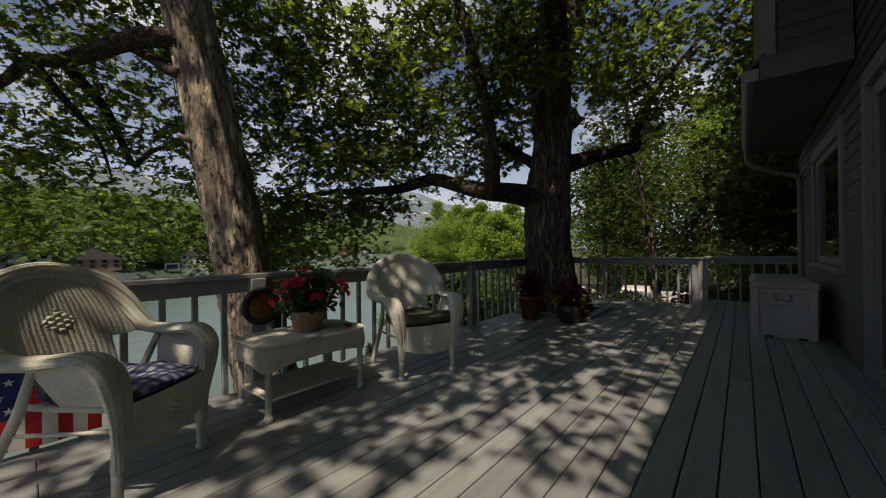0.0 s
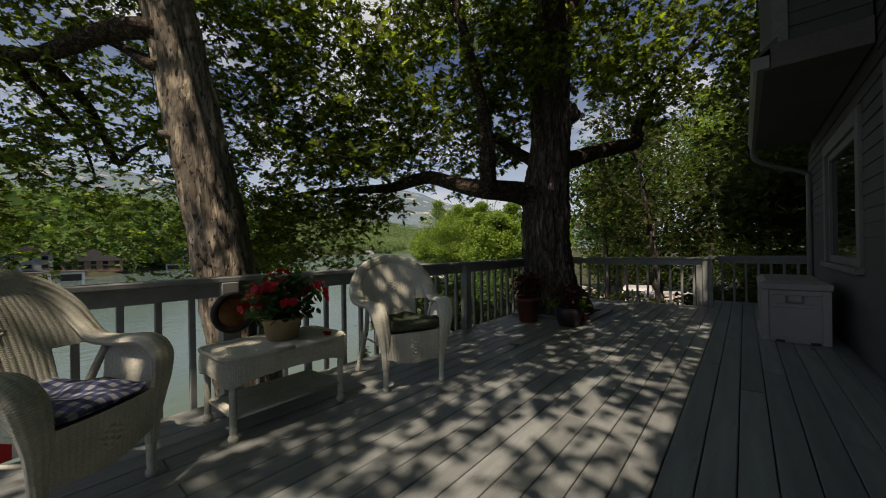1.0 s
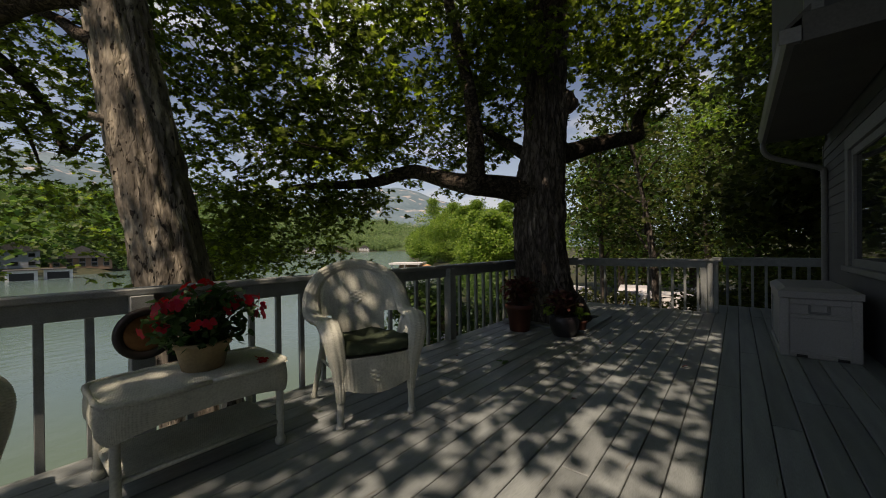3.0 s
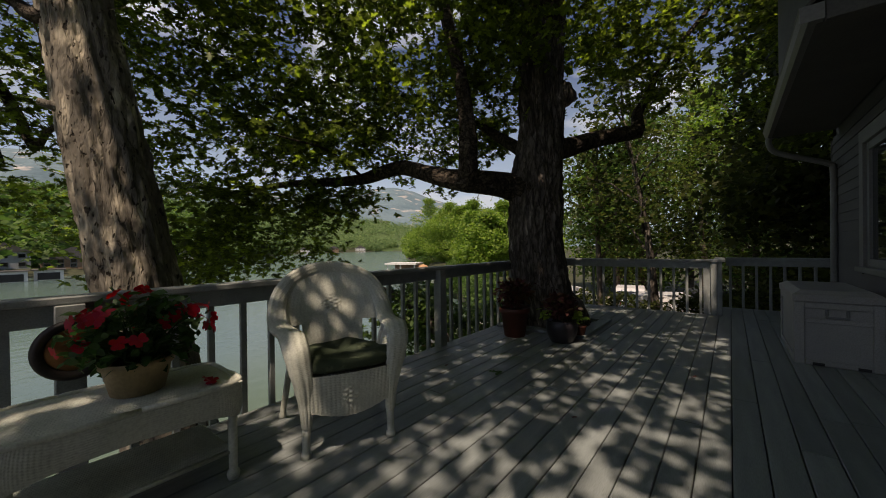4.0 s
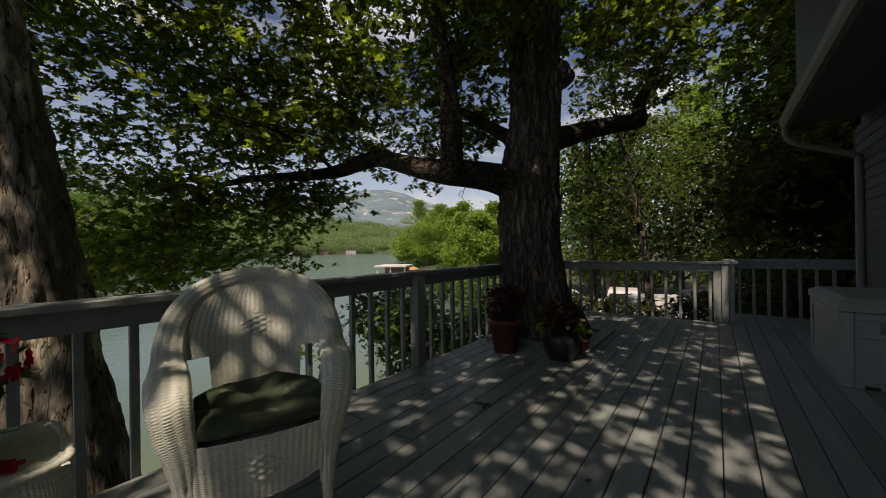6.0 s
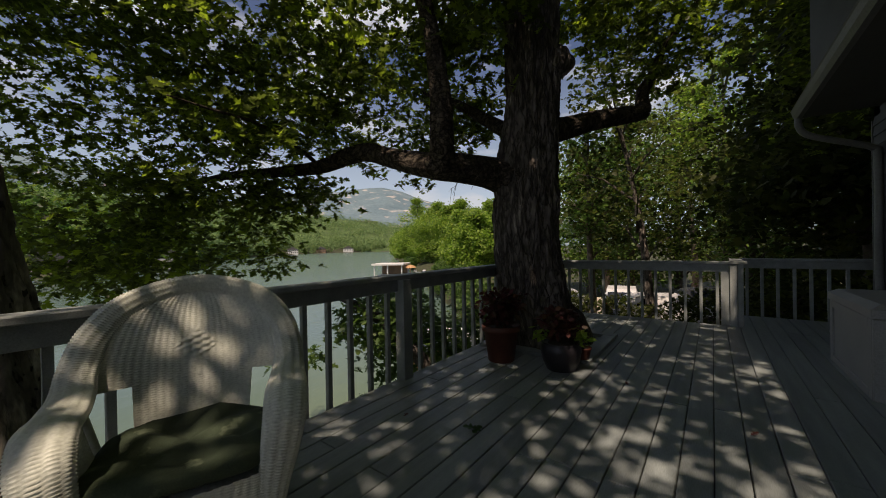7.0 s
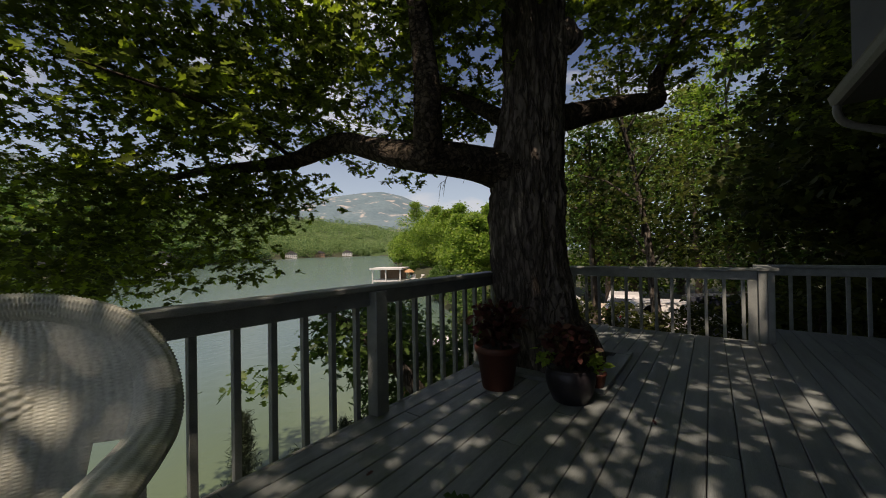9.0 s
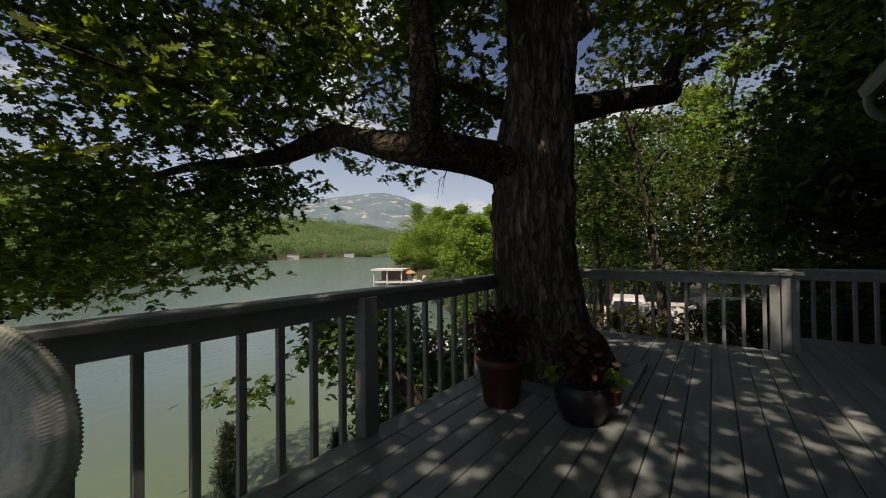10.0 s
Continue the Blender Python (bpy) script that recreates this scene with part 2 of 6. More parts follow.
M_GROUND = surface("ground", (0.025, 0.032, 0.014), (0.065, 0.07, 0.032), 0.6, 0.95, 0.4, 6, spots=(0.10, 0.085, 0.05), spot_at=0.6)
M_LOT = surface("gravel_lot", (0.42, 0.36, 0.29), (0.56, 0.49, 0.41), 0.8, 0.95, 0.3, 12)
# Distance haze is put into the mountain's blue-grey base colour.
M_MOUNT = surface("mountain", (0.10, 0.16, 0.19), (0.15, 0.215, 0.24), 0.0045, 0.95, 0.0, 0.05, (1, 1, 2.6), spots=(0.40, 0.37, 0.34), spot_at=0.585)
M_HOUSE_WHITE = surface("house_white", (0.60, 0.60, 0.58), (0.72, 0.72, 0.70), 0.5, 0.7, 0.0, 8)
M_HOUSE_GREY = surface("house_grey", (0.30, 0.33, 0.37), (0.38, 0.41, 0.45), 0.5, 0.7, 0.0, 8)
M_HOUSE_BROWN = surface("house_brown", (0.20, 0.13, 0.08), (0.30, 0.20, 0.13), 0.5, 0.7, 0.0, 8)
M_TERRA = surface("tan_boards", (0.42, 0.23, 0.11), (0.55, 0.33, 0.17), 2.0, 0.7, 0.1, 20)
M_CAR_WHITE = surface("car_paint_white", (0.66, 0.66, 0.66), (0.72, 0.72, 0.72), 1.0, 0.25, 0.0, 10)
M_CAR_DARK = surface("car_paint_dark", (0.03, 0.035, 0.045), (0.05, 0.055, 0.07), 1.0, 0.25, 0.0, 10)


def glass_dark(name):
    m, t, b = shader(name)
    b.inputs["Base Color"].default_value = (0.015, 0.018, 0.02, 1)
    b.inputs["Roughness"].default_value = 0.03
    b.inputs["Specular IOR Level"].default_value = 0.7
    return m


M_PANE = glass_dark("window_glass")


def lake_water():
    m, t, b = shader("lake_water")
    L = t.links.new
    tc = t.nodes.new("ShaderNodeTexCoord")
    mp = t.nodes.new("ShaderNodeMapping")
    mp.inputs["Scale"].default_value = (1.0, 0.55, 1.0)
    mp.inputs["Rotation"].default_value = (0, 0, radians(35))
    L(tc.outputs["Object"], mp.inputs["Vector"])
    n = t.nodes.new("ShaderNodeTexNoise")
    n.inputs["Scale"].default_value, n.inputs["Detail"].default_value = 1.3, 5.0
    L(mp.outputs["Vector"], n.inputs["Vector"])
    n2 = t.nodes.new("ShaderNodeTexNoise")
    n2.inputs["Scale"].default_value, n2.inputs["Detail"].default_value = 0.09, 3.0
    L(mp.outputs["Vector"], n2.inputs["Vector"])
    r = t.nodes.new("ShaderNodeValToRGB")
    r.color_ramp.elements[0].position, r.color_ramp.elements[1].position = 0.35, 0.68
    r.color_ramp.elements[0].color, r.color_ramp.elements[1].color = (0.082, 0.135, 0.128, 1), (0.098, 0.152, 0.135, 1)
    L(n2.outputs["Fac"], r.inputs["Fac"])
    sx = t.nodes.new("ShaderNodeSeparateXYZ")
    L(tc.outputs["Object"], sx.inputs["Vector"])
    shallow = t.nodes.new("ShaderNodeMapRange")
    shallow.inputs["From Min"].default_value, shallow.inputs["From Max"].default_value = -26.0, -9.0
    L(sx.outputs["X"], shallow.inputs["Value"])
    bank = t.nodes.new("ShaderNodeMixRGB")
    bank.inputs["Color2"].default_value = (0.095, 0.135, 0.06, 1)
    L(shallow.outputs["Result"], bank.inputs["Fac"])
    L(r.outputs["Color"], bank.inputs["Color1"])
    L(bank.outputs["Color"], b.inputs["Base Color"])
    bp = t.nodes.new("ShaderNodeBump")
    bp.inputs["Strength"].default_value, bp.inputs["Distance"].default_value = 0.35, 0.12
    L(n.outputs["Fac"], bp.inputs["Height"])
    L(bp.outputs["Normal"], b.inputs["Normal"])
    b.inputs["Roughness"].default_value = 0.16
    b.inputs["IOR"].default_value = 1.33
    return m


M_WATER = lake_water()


def plaid_cloth():
    m, t, b = shader("blue_plaid_cloth")
    L = t.links.new
    tc = t.nodes.new("ShaderNodeTexCoord")
    sx = t.nodes.new("ShaderNodeSeparateXYZ")
    L(tc.outputs["Object"], sx.inputs["Vector"])

    def bands(axis):
        mu = t.nodes.new("ShaderNodeMath")
        mu.operation = "MULTIPLY"
        mu.inputs[1].default_value = 2 * math.pi / 0.055
        L(sx.outputs[axis], mu.inputs[0])
        si = t.nodes.new("ShaderNodeMath")
        si.operation = "SINE"
        L(mu.outputs[0], si.inputs[0])
        gt = t.nodes.new("ShaderNodeMath")
        gt.operation = "GREATER_THAN"
        gt.inputs[1].default_value = 0.0
        L(si.outputs[0], gt.inputs[0])
        return gt.outputs[0]

    add = t.nodes.new("ShaderNodeMath")
    L(bands("X"), add.inputs[0])
    L(bands("Y"), add.inputs[1])
    half = t.nodes.new("ShaderNodeMath")
    half.operation = "MULTIPLY"
    half.inputs[1].default_value = 0.5
    L(add.outputs[0], half.inputs[0])
    r = t.nodes.new("ShaderNodeValToRGB")
    r.color_ramp.elements[0].color, r.color_ramp.elements[1].color = (0.014, 0.020, 0.065, 1), (0.24, 0.27, 0.28, 1)
    e = r.color_ramp.elements.new(0.5)
    e.color = (0.045, 0.062, 0.135, 1)
    L(half.outputs[0], r.inputs["Fac"])
    L(r.outputs["Color"], b.inputs["Base Color"])
    b.inputs["Roughness"].default_value = 0.9
    return m


M_PLAID = plaid_cloth()


# ---- mesh helpers ----
def mesh_of(name, verts, faces, mat, smooth=False):
    me = bpy.data.meshes.new(name)
    me.from_pydata([tuple(v) for v in verts], [], faces)
    me.materials.append(mat)
    if smooth:
        me.polygons.foreach_set("use_smooth", [True] * len(me.polygons))
    me.update()
    return me


def thing(name, label, category, at=(0, 0, 0), turn=0.0, group="", kind=""):
    ob = new(name)
    ob.empty_display_size = 0.05
    ob.matrix_world = pose(*at, 0, 0, turn)
    return tagged(ob, label, category, group, kind)


def part(name, me, parent, label="", kind="", at=None):
    ob = new(name, me)
    ob.parent = parent
    if at is not None:
        ob.matrix_basis = at
    return tagged(ob, label, kind=kind)


def solid(name, me, label, category, at=(0, 0, 0), turn=0.0, kind="", group=""):
    ob = new(name, me)
    ob.matrix_world = pose(*at, 0, 0, turn)
    return tagged(ob, label, category, group, kind)


class Geo:
    """Vertices and faces gathered into one mesh."""

    def __init__(self):
        self.v, self.f = [], []

    def add(self, verts, faces):
        k = len(self.v)
        self.v.extend(verts)
        self.f.extend([tuple(i + k for i in f) for f in faces])
        return self

    def box(self, x0, x1, y0, y1, z0, z1, c=0.0):
        """A box with chamfered upright edges and top."""
        if c <= 0:
            vs = [(x, y, z) for z in (z0, z1) for x, y in ((x0, y0), (x1, y0), (x1, y1), (x0, y1))]
            return self.add(vs, [(3, 2, 1, 0), (4, 5, 6, 7), (0, 1, 5, 4), (1, 2, 6, 5), (2, 3, 7, 6), (3, 0, 4, 7)])
        b = bmesh.new()
        bmesh.ops.create_cube(b, size=1.0)
        for v in b.verts:
            v.co = Vector(((x0 + x1) / 2 + v.co.x * (x1 - x0), (y0 + y1) / 2 + v.co.y * (y1 - y0), (z0 + z1) / 2 + v.co.z * (z1 - z0)))
        bmesh.ops.bevel(b, geom=b.edges[:], offset=c, segments=1, affect="EDGES")
        b.verts.index_update()
        self.add([tuple(v.co) for v in b.verts], [tuple(v.index for v in f.verts) for f in b.faces])
        b.free()
        return self

    def tube(self, pts, radii, seg=12, squash=None, cap=True):
        """A tube along points; squash gives the second radius as a share of the first."""
        pts = [Vector(p) for p in pts]
        n = len(pts)
        ref = Vector((0.31, 0.22, 0.92))
        rings = []
        side = None
        for i, p in enumerate(pts):
            d = (pts[min(i + 1, n - 1)] - pts[max(i - 1, 0)]).normalized()
            if side is None:
                side = d.cross(ref).normalized()
            side = (side - d * side.dot(d)).normalized()
            up = d.cross(side)
            q = squash[i] if squash else 1.0
            rings.append([p + side * (math.cos(a) * radii[i]) + up * (math.sin(a) * radii[i] * q)
                          for a in (2 * math.pi * k / seg for k in range(seg))])
        vs = [tuple(v) for r in rings for v in r]
        fs = [(i * seg + k, i * seg + (k + 1) % seg, (i + 1) * seg + (k + 1) % seg, (i + 1) * seg + k)
              for i in range(n - 1) for k in range(seg)]
        if cap:
            fs += [tuple(range(seg - 1, -1, -1)), tuple((n - 1) * seg + k for k in range(seg))]
        return self.add(vs, fs)

    def lathe(self, profile, seg=32, at=(0, 0, 0)):
        vs = [(at[0] + r * math.cos(2 * math.pi * k / seg), at[1] + r * math.sin(2 * math.pi * k / seg), at[2] + z)
              for r, z in profile for k in range(seg)]
        n = len(profile)
        fs = [(i * seg + k, i * seg + (k + 1) % seg, (i + 1) * seg + (k + 1) % seg, (i + 1) * seg + k)
              for i in range(n - 1) for k in range(seg)]
        fs += [tuple(range(seg - 1, -1, -1)), tuple((n - 1) * seg + k for k in range(seg))]
        return self.add(vs, fs)

    def grid(self, P, nu, nv):
        vs = [tuple(P(i / nu, j / nv)) for j in range(nv + 1) for i in range(nu + 1)]
        fs = [(j * (nu + 1) + i, j * (nu + 1) + i + 1, (j + 1) * (nu + 1) + i + 1, (j + 1) * (nu + 1) + i)
              for j in range(nv) for i in range(nu)]
        return self.add(vs, fs)

    def mesh(self, name, mat, smooth=False):
        return mesh_of(name, self.v, self.f, mat, smooth)


def curve_points(pts, per=6):
    """Catmull-Rom through points of any dimension."""
    pts = [np.array(p, float) for p in pts]
    out = []
    for i in range(len(pts) - 1):
        p0, p1, p2, p3 = pts[max(i - 1, 0)], pts[i], pts[i + 1], pts[min(i + 2, len(pts) - 1)]
        for k in range(per):
            s = k / per
            out.append(0.5 * (2 * p1 + (p2 - p0) * s + (2 * p0 - 5 * p1 + 4 * p2 - p3) * s * s + (3 * p1 - p0 - 3 * p2 + p3) * s ** 3))
    out.append(pts[-1])
    return out


def weave_height(s, r, amp):
    """Relief of a weave: s counts the columns between spokes, r the strands; neighbours are half a strand apart."""
    col = math.floor(s)
    swell = 0.42 + 0.58 * math.sin(math.pi * (s - col)) ** 0.5
    strand = 0.5 + 0.5 * math.cos(2 * math.pi * r + math.pi * (col % 2))
    return amp * (swell * (0.38 + 0.76 * strand) - 0.45)


def woven(P, lu, lv, pu=0.0235, pv=0.0096, amp=0.0048, diamond=None):
    """A woven sheet on the surface P(u, v); diamond (u, v, half u, half v) is set in a coarser weave."""
    cols, rows = max(3, round(lu / pu)), max(3, round(lv / pv))
    nu, nv = cols * 4, rows * 3
    base = [[Vector(P(i / nu, j / nv)) for i in range(nu + 1)] for j in range(nv + 1)]
    vs = []
    for j in range(nv + 1):
        for i in range(nu + 1):
            a = base[j][min(i + 1, nu)] - base[j][max(i - 1, 0)]
            b = base[min(j + 1, nv)][i] - base[max(j - 1, 0)][i]
            n = a.cross(b)
            n = n.normalized() if n.length > 1e-9 else Vector((0, 0, 1))
            if n.x < 0:
                n = -n
            d = weave_height(i / 4, j / 3, amp)
            if diamond and abs(i / nu - diamond[0]) / diamond[2] + abs(j / nv - diamond[1]) / diamond[3] < 1:
                d = weave_height(i / 4 * 0.75, j / 3 * 0.36, amp * 2.2) + amp * 0.4
            vs.append(tuple(base[j][i] + n * d))
    fs = [(j * (nu + 1) + i, j * (nu + 1) + i + 1, (j + 1) * (nu + 1) + i + 1, (j + 1) * (nu + 1) + i) for j in range(nv) for i in range(nu)]
    return Geo().add(vs, fs)


def rope(pts, radii, seg=20, amp=0.0035):
    """A braided edge: rings stand proud by turns."""
    g = Geo().tube(pts, radii, seg)
    for i in range(len(pts)):
        c = Vector(pts[i])
        for k in range(seg):
            v = Vector(g.v[i * seg + k])
            s = amp * (1.0 if i % 2 else -0.6) + (0.45 * amp if (k // 2 + i // 2) % 2 else -0.45 * amp)
            g.v[i * seg + k] = tuple(v + (v - c).normalized() * s)
    return g


def flat_roll(pts, cols=11, amp=0.0046, flat=0.40, strand=0.0095):
    """The wound band of arms and back: wide across the chair or outwards round the arch, thin the other way. Points carry the half width."""
    g = Geo()
    way = [0.0]
    for a, b in zip(pts, pts[1:]):
        way.append(way[-1] + math.dist(a[:3], b[:3]))
    n = int(way[-1] / strand * 3)
    arr = np.array(pts)
    c = np.column_stack([np.interp(np.linspace(0, way[-1], n), way, arr[:, k]) for k in range(4)])
    seg = cols * 4
    vs = []
    for i in range(n):
        x, y, z, a = (float(q) for q in c[i])
        p = Vector((x, y, z))
        d = (Vector(c[min(i + 2, n - 1)][:3]) - Vector(c[max(i - 2, 0)][:3])).normalized()
        w = Vector((0, y / 0.37, max(0.0, (z - 0.70) / 0.28)))
        w = w - d * w.dot(d)
        w.normalize()
        t = d.cross(w)
        f = flat + (1 - flat) * max(0.0, min(1.0, (0.30 - z) / 0.12))
        for k in range(seg):
            cs, sn = math.cos(2 * math.pi * k / seg), math.sin(2 * math.pi * k / seg)
            q = weave_height(k / 4, i / 3, amp * 1.5)
            vs.append(tuple(p + w * cs * (a + q) + t * sn * (a * f + q)))
    fs = [(i * seg + k, i * seg + (k + 1) % seg, (i + 1) * seg + (k + 1) % seg, (i + 1) * seg + k) for i in range(n - 1) for k in range(seg)]
    fs += [tuple(range(seg - 1, -1, -1)), tuple((n - 1) * seg + k for k in range(seg))]
    return g.add(vs, fs)


# ---- leaves ----
OAK = [(0, 0), (0.22, 0.27), (0.34, 0.09), (0.54, 0.38), (0.63, 0.11), (0.82, 0.22), (1, 0)]
NEEDLE = [(0, 0), (0.3, 0.055), (1, 0)]
OVAL = [(0, 0), (0.25, 0.22), (0.6, 0.26), (1, 0)]
CHIP = [(0, 0), (0.5, 0.42), (1, 0)]
TUFT = [(0, 0), (0.15, 0.35), (0.45, 0.22), (0.6, 0.5), (1.0, 0.12)]


def leaf_mesh(name, centres, sizes, mat, outline, rng, tilt=0.6, droop=0.25, fold=0.18):
    """One mesh of many leaves: each is two folded halves, turned at random round its place."""
    n = len(centres)
    half = np.array(outline, float)
    k = len(half)
    right = np.column_stack([half[:, 0], half[:, 1], fold * half[:, 1]])
    left = np.column_stack([half[1:-1, 0], -half[1:-1, 1], fold * half[1:-1, 1]])
    local = np.vstack([right, left])
    nv = len(local)
    yaw = rng.uniform(0, 2 * np.pi, n)
    pit = rng.normal(droop, tilt * 0.7, n)
    rol = rng.normal(0, tilt, n)
    cy, sy, cp, sp, cr, sr = np.cos(yaw), np.sin(yaw), np.cos(pit), np.sin(pit), np.cos(rol), np.sin(rol)
    x = local[:, 0][None, :]
    y = local[:, 1][None, :] * cr[:, None] - local[:, 2][None, :] * sr[:, None]
    z = local[:, 1][None, :] * sr[:, None] + local[:, 2][None, :] * cr[:, None]
    x2 = x * cp[:, None] + z * sp[:, None]
    z2 = -x * sp[:, None] + z * cp[:, None]
    x3 = x2 * cy[:, None] - y * sy[:, None]
    y3 = x2 * sy[:, None] + y * cy[:, None]
    s = np.asarray(sizes)[:, None]
    co = np.stack([x3 * s + centres[:, 0:1], y3 * s + centres[:, 1:2], z2 * s + centres[:, 2:3]], axis=2).reshape(-1, 3)
    a = list(range(k))
    b = [0] + list(range(k, nv)) + [k - 1]
    b = b[::-1]
    idx = np.array(a + b)
    loops = (np.arange(n)[:, None] * nv + idx[None, :]).ravel()
    me = bpy.data.meshes.new(name)
    me.vertices.add(n * nv)
    me.vertices.foreach_set("co", co.ravel())
    me.loops.add(len(loops))
    me.loops.foreach_set("vertex_index", loops.astype(np.int32))
    me.polygons.add(2 * n)
    me.polygons.foreach_set("loop_start", (np.arange(2 * n) * k).astype(np.int32))
    me.materials.append(mat)
    me.update(calc_edges=True)
    me.validate()
    return me


def clump_points(clumps, rng, spread=0.28, gap=0.0, gap_scale=0.6, rosette=0):
    """Leaf places: sprays scattered in ellipsoids (x, y, z, rx, ry, rz, sprays, leaves a spray), with airy gaps; rosette gathers that many leaves on a twig's end."""
    out = []
    for cx, cy, cz, rx, ry, rz, count, per in clumps:
        for _ in range(count):
            d = rng.normal(0, 1, 3)
            d /= np.linalg.norm(d)
            r = rng.uniform(0.15, 1.0) ** 0.45
            p = np.array((cx, cy, cz)) + d * r * np.array((rx, ry, rz))
            if gap and noise.noise(Vector(p) * gap_scale) < gap - 0.3:
                continue
            squash = np.array((spread, spread, spread * 0.45))
            if rosette:
                k = max(1, round(per / rosette))
                q = np.repeat(p + rng.normal(0, 1, (k, 3)) * squash, rosette, axis=0)
                out.append(q + rng.normal(0, 0.018, q.shape))
            else:
                out.append(p + rng.normal(0, 1, (per, 3)) * squash)
    return np.vstack(out)


# ---- wood: limbs and trunks ----
def trunk_mesh(name, pts, radii, mat, seg=56, per=14, rough=0.05, seed=0.0):
    """A trunk with furrowed bark plates along its length."""
    c = curve_points([(*p, r) for p, r in zip(pts, radii)], per)
    g = Geo()
    n = len(c)
    vs = []
    side = None
    for i, q in enumerate(c):
        p = Vector(q[:3])
        d = (Vector(c[min(i + 1, n - 1)][:3]) - Vector(c[max(i - 1, 0)][:3])).normalized()
        if side is None:
            side = d.cross(Vector((0.2, 0.9, 0.3))).normalized()
        side = (side - d * side.dot(d)).normalized()
        up = d.cross(side)
        for k in range(seg):
            a = 2 * math.pi * k / seg
            n1 = noise.noise(Vector((math.cos(a) * 1.3 + seed, math.sin(a) * 1.3, p.z * 0.55)))
            n2 = noise.noise(Vector((math.cos(a) * 7 + seed, math.sin(a) * 7, p.z * 2.2)))
            n3 = noise.noise(Vector((math.cos(a) * 15, math.sin(a) * 15 + seed, p.z * 6)))
            r = q[3] * (1 + 0.16 * n1) + rough * (0.7 * n2 - 0.55 * abs(n3)) * min(1.0, q[3] / 0.2)
            vs.append(tuple(p + side * math.cos(a) * r + up * math.sin(a) * r))
    fs = [(i * seg + k, i * seg + (k + 1) % seg, (i + 1) * seg + (k + 1) % seg, (i + 1) * seg + k) for i in range(n - 1) for k in range(seg)]
    fs.append(tuple((n - 1) * seg + k for k in range(seg)))
    return mesh_of(name, vs, fs, mat, True)


def limb(name, pts, radii, parent, mat, label="", seg=18, rough=0.03):
    return part(name, trunk_mesh(name, pts, radii, mat, seg, 8, rough, seed=len(bpy.data.objects) * 0.37), parent, label)


def twigs_mesh(name, origins, rng, mat, length=(0.8, 1.8), count=40, r0=0.012):
    """Thin forked twigs that start from given places."""
    g = Geo()
    for _ in range(count):
        o = np.array(origins[rng.integers(len(origins))], float)
        d = rng.normal(0, 1, 3) * np.array((1, 1, 0.55))
        d /= np.linalg.norm(d)
        ln = rng.uniform(*length)
        pts = [o]
        for s in range(5):
            d = d + rng.normal(0, 0.22, 3)
            d /= np.linalg.norm(d)
            pts.append(pts[-1] + d * ln / 5)
        g.tube(pts, [r0 * (1 - 0.17 * i) for i in range(6)], 5, cap=False)
        for s in (2, 3, 4):
            e = d + rng.normal(0, 0.7, 3)
            e /= np.linalg.norm(e)
            g.tube([pts[s], pts[s] + e * ln * 0.2, pts[s] + e * ln * 0.4 + np.array((0, 0, -0.03))], [r0 * 0.5, r0 * 0.35, r0 * 0.2], 4, cap=False)
    return g.mesh(name, mat, True)


# ---- lake, land, mountains ----
WATER_Z = -5.6


FAR_SHORE = ([46, 50, 58, 62, 68, 76, 84, 120], [760, 700, 600, 520, 330, 205, 143, 130])


def shore_distance(x, y):
    """Metres inland from the shore line (negative: lake). The near shore runs past the house and bends out along a headland."""
    near = x + 8.5 + 1.2 * math.sin(y * 0.13)
    a = radians(46.5)
    head = (x + 8.0) * math.cos(a) + (y - 18.0) * math.sin(a)
    return max(near if y < 60 else -1e9, head) if y > -400 else near


def land_height(x, y):
    d = shore_distance(x, y)
    r = math.hypot(x, y)
    far_left = -1e9
    ang = math.degrees(math.atan2(-x, y))
    far = r - float(np.interp(ang, *FAR_SHORE))
    h = WATER_Z - 2.5
    if d > 0:
        h = WATER_Z + 3.0 * (1 - math.exp(-d * 0.55)) - 0.5 + 0.02 * max(0, d - 6) * max(0.0, min(1.0, (x + 6) / 8.0))
        h += 0.05 * max(0.0, x - 4.0)
        h = max(min(h, WATER_Z + 3.4 + 0.06 * d), WATER_Z - 0.5)
    if far > 0 and d <= 0:
        h = WATER_Z - 0.5 + min(far * 0.12, 2.5) + 0.20 * max(0, far - 25) * (0.6 + 0.4 * noise.noise(Vector((x * 0.004, y * 0.004, 0))))
        h = min(h, 120 + 40 * noise.noise(Vector((x * 0.002, y * 0.002, 3))))
    return h


def ground():
    g = Geo()
    rings = [0.0] + [3.0 * 1.085 ** i for i in range(88)]
    na = 220
    vs, fs = [], []
    for r in rings:
        for k in range(na):
            a = 2 * math.pi * k / na
            x, y = -r * math.sin(a), r * math.cos(a)
            vs.append((x, y, land_height(x, y)))
    for i in range(len(rings) - 1):
        for k in range(na):
            fs.append((i * na + k, (i + 1) * na + k, (i + 1) * na + (k + 1) % na, i * na + (k + 1) % na))
    return mesh_of("ground", vs, fs, M_GROUND, True)


tagged(new("ground", ground()), "grassy bank and wooded shore falling to the lake", "ground", kind="structure")
g = Geo()
g.add([(-3800, -3800, WATER_Z), (3800, -3800, WATER_Z), (3800, 3800, WATER_Z), (-3800, 3800, WATER_Z)], [(0, 1, 2, 3)])
tagged(new("water", g.mesh("water", M_WATER)), "calm grey-green lake water with small ripples", "lake", kind="structure")


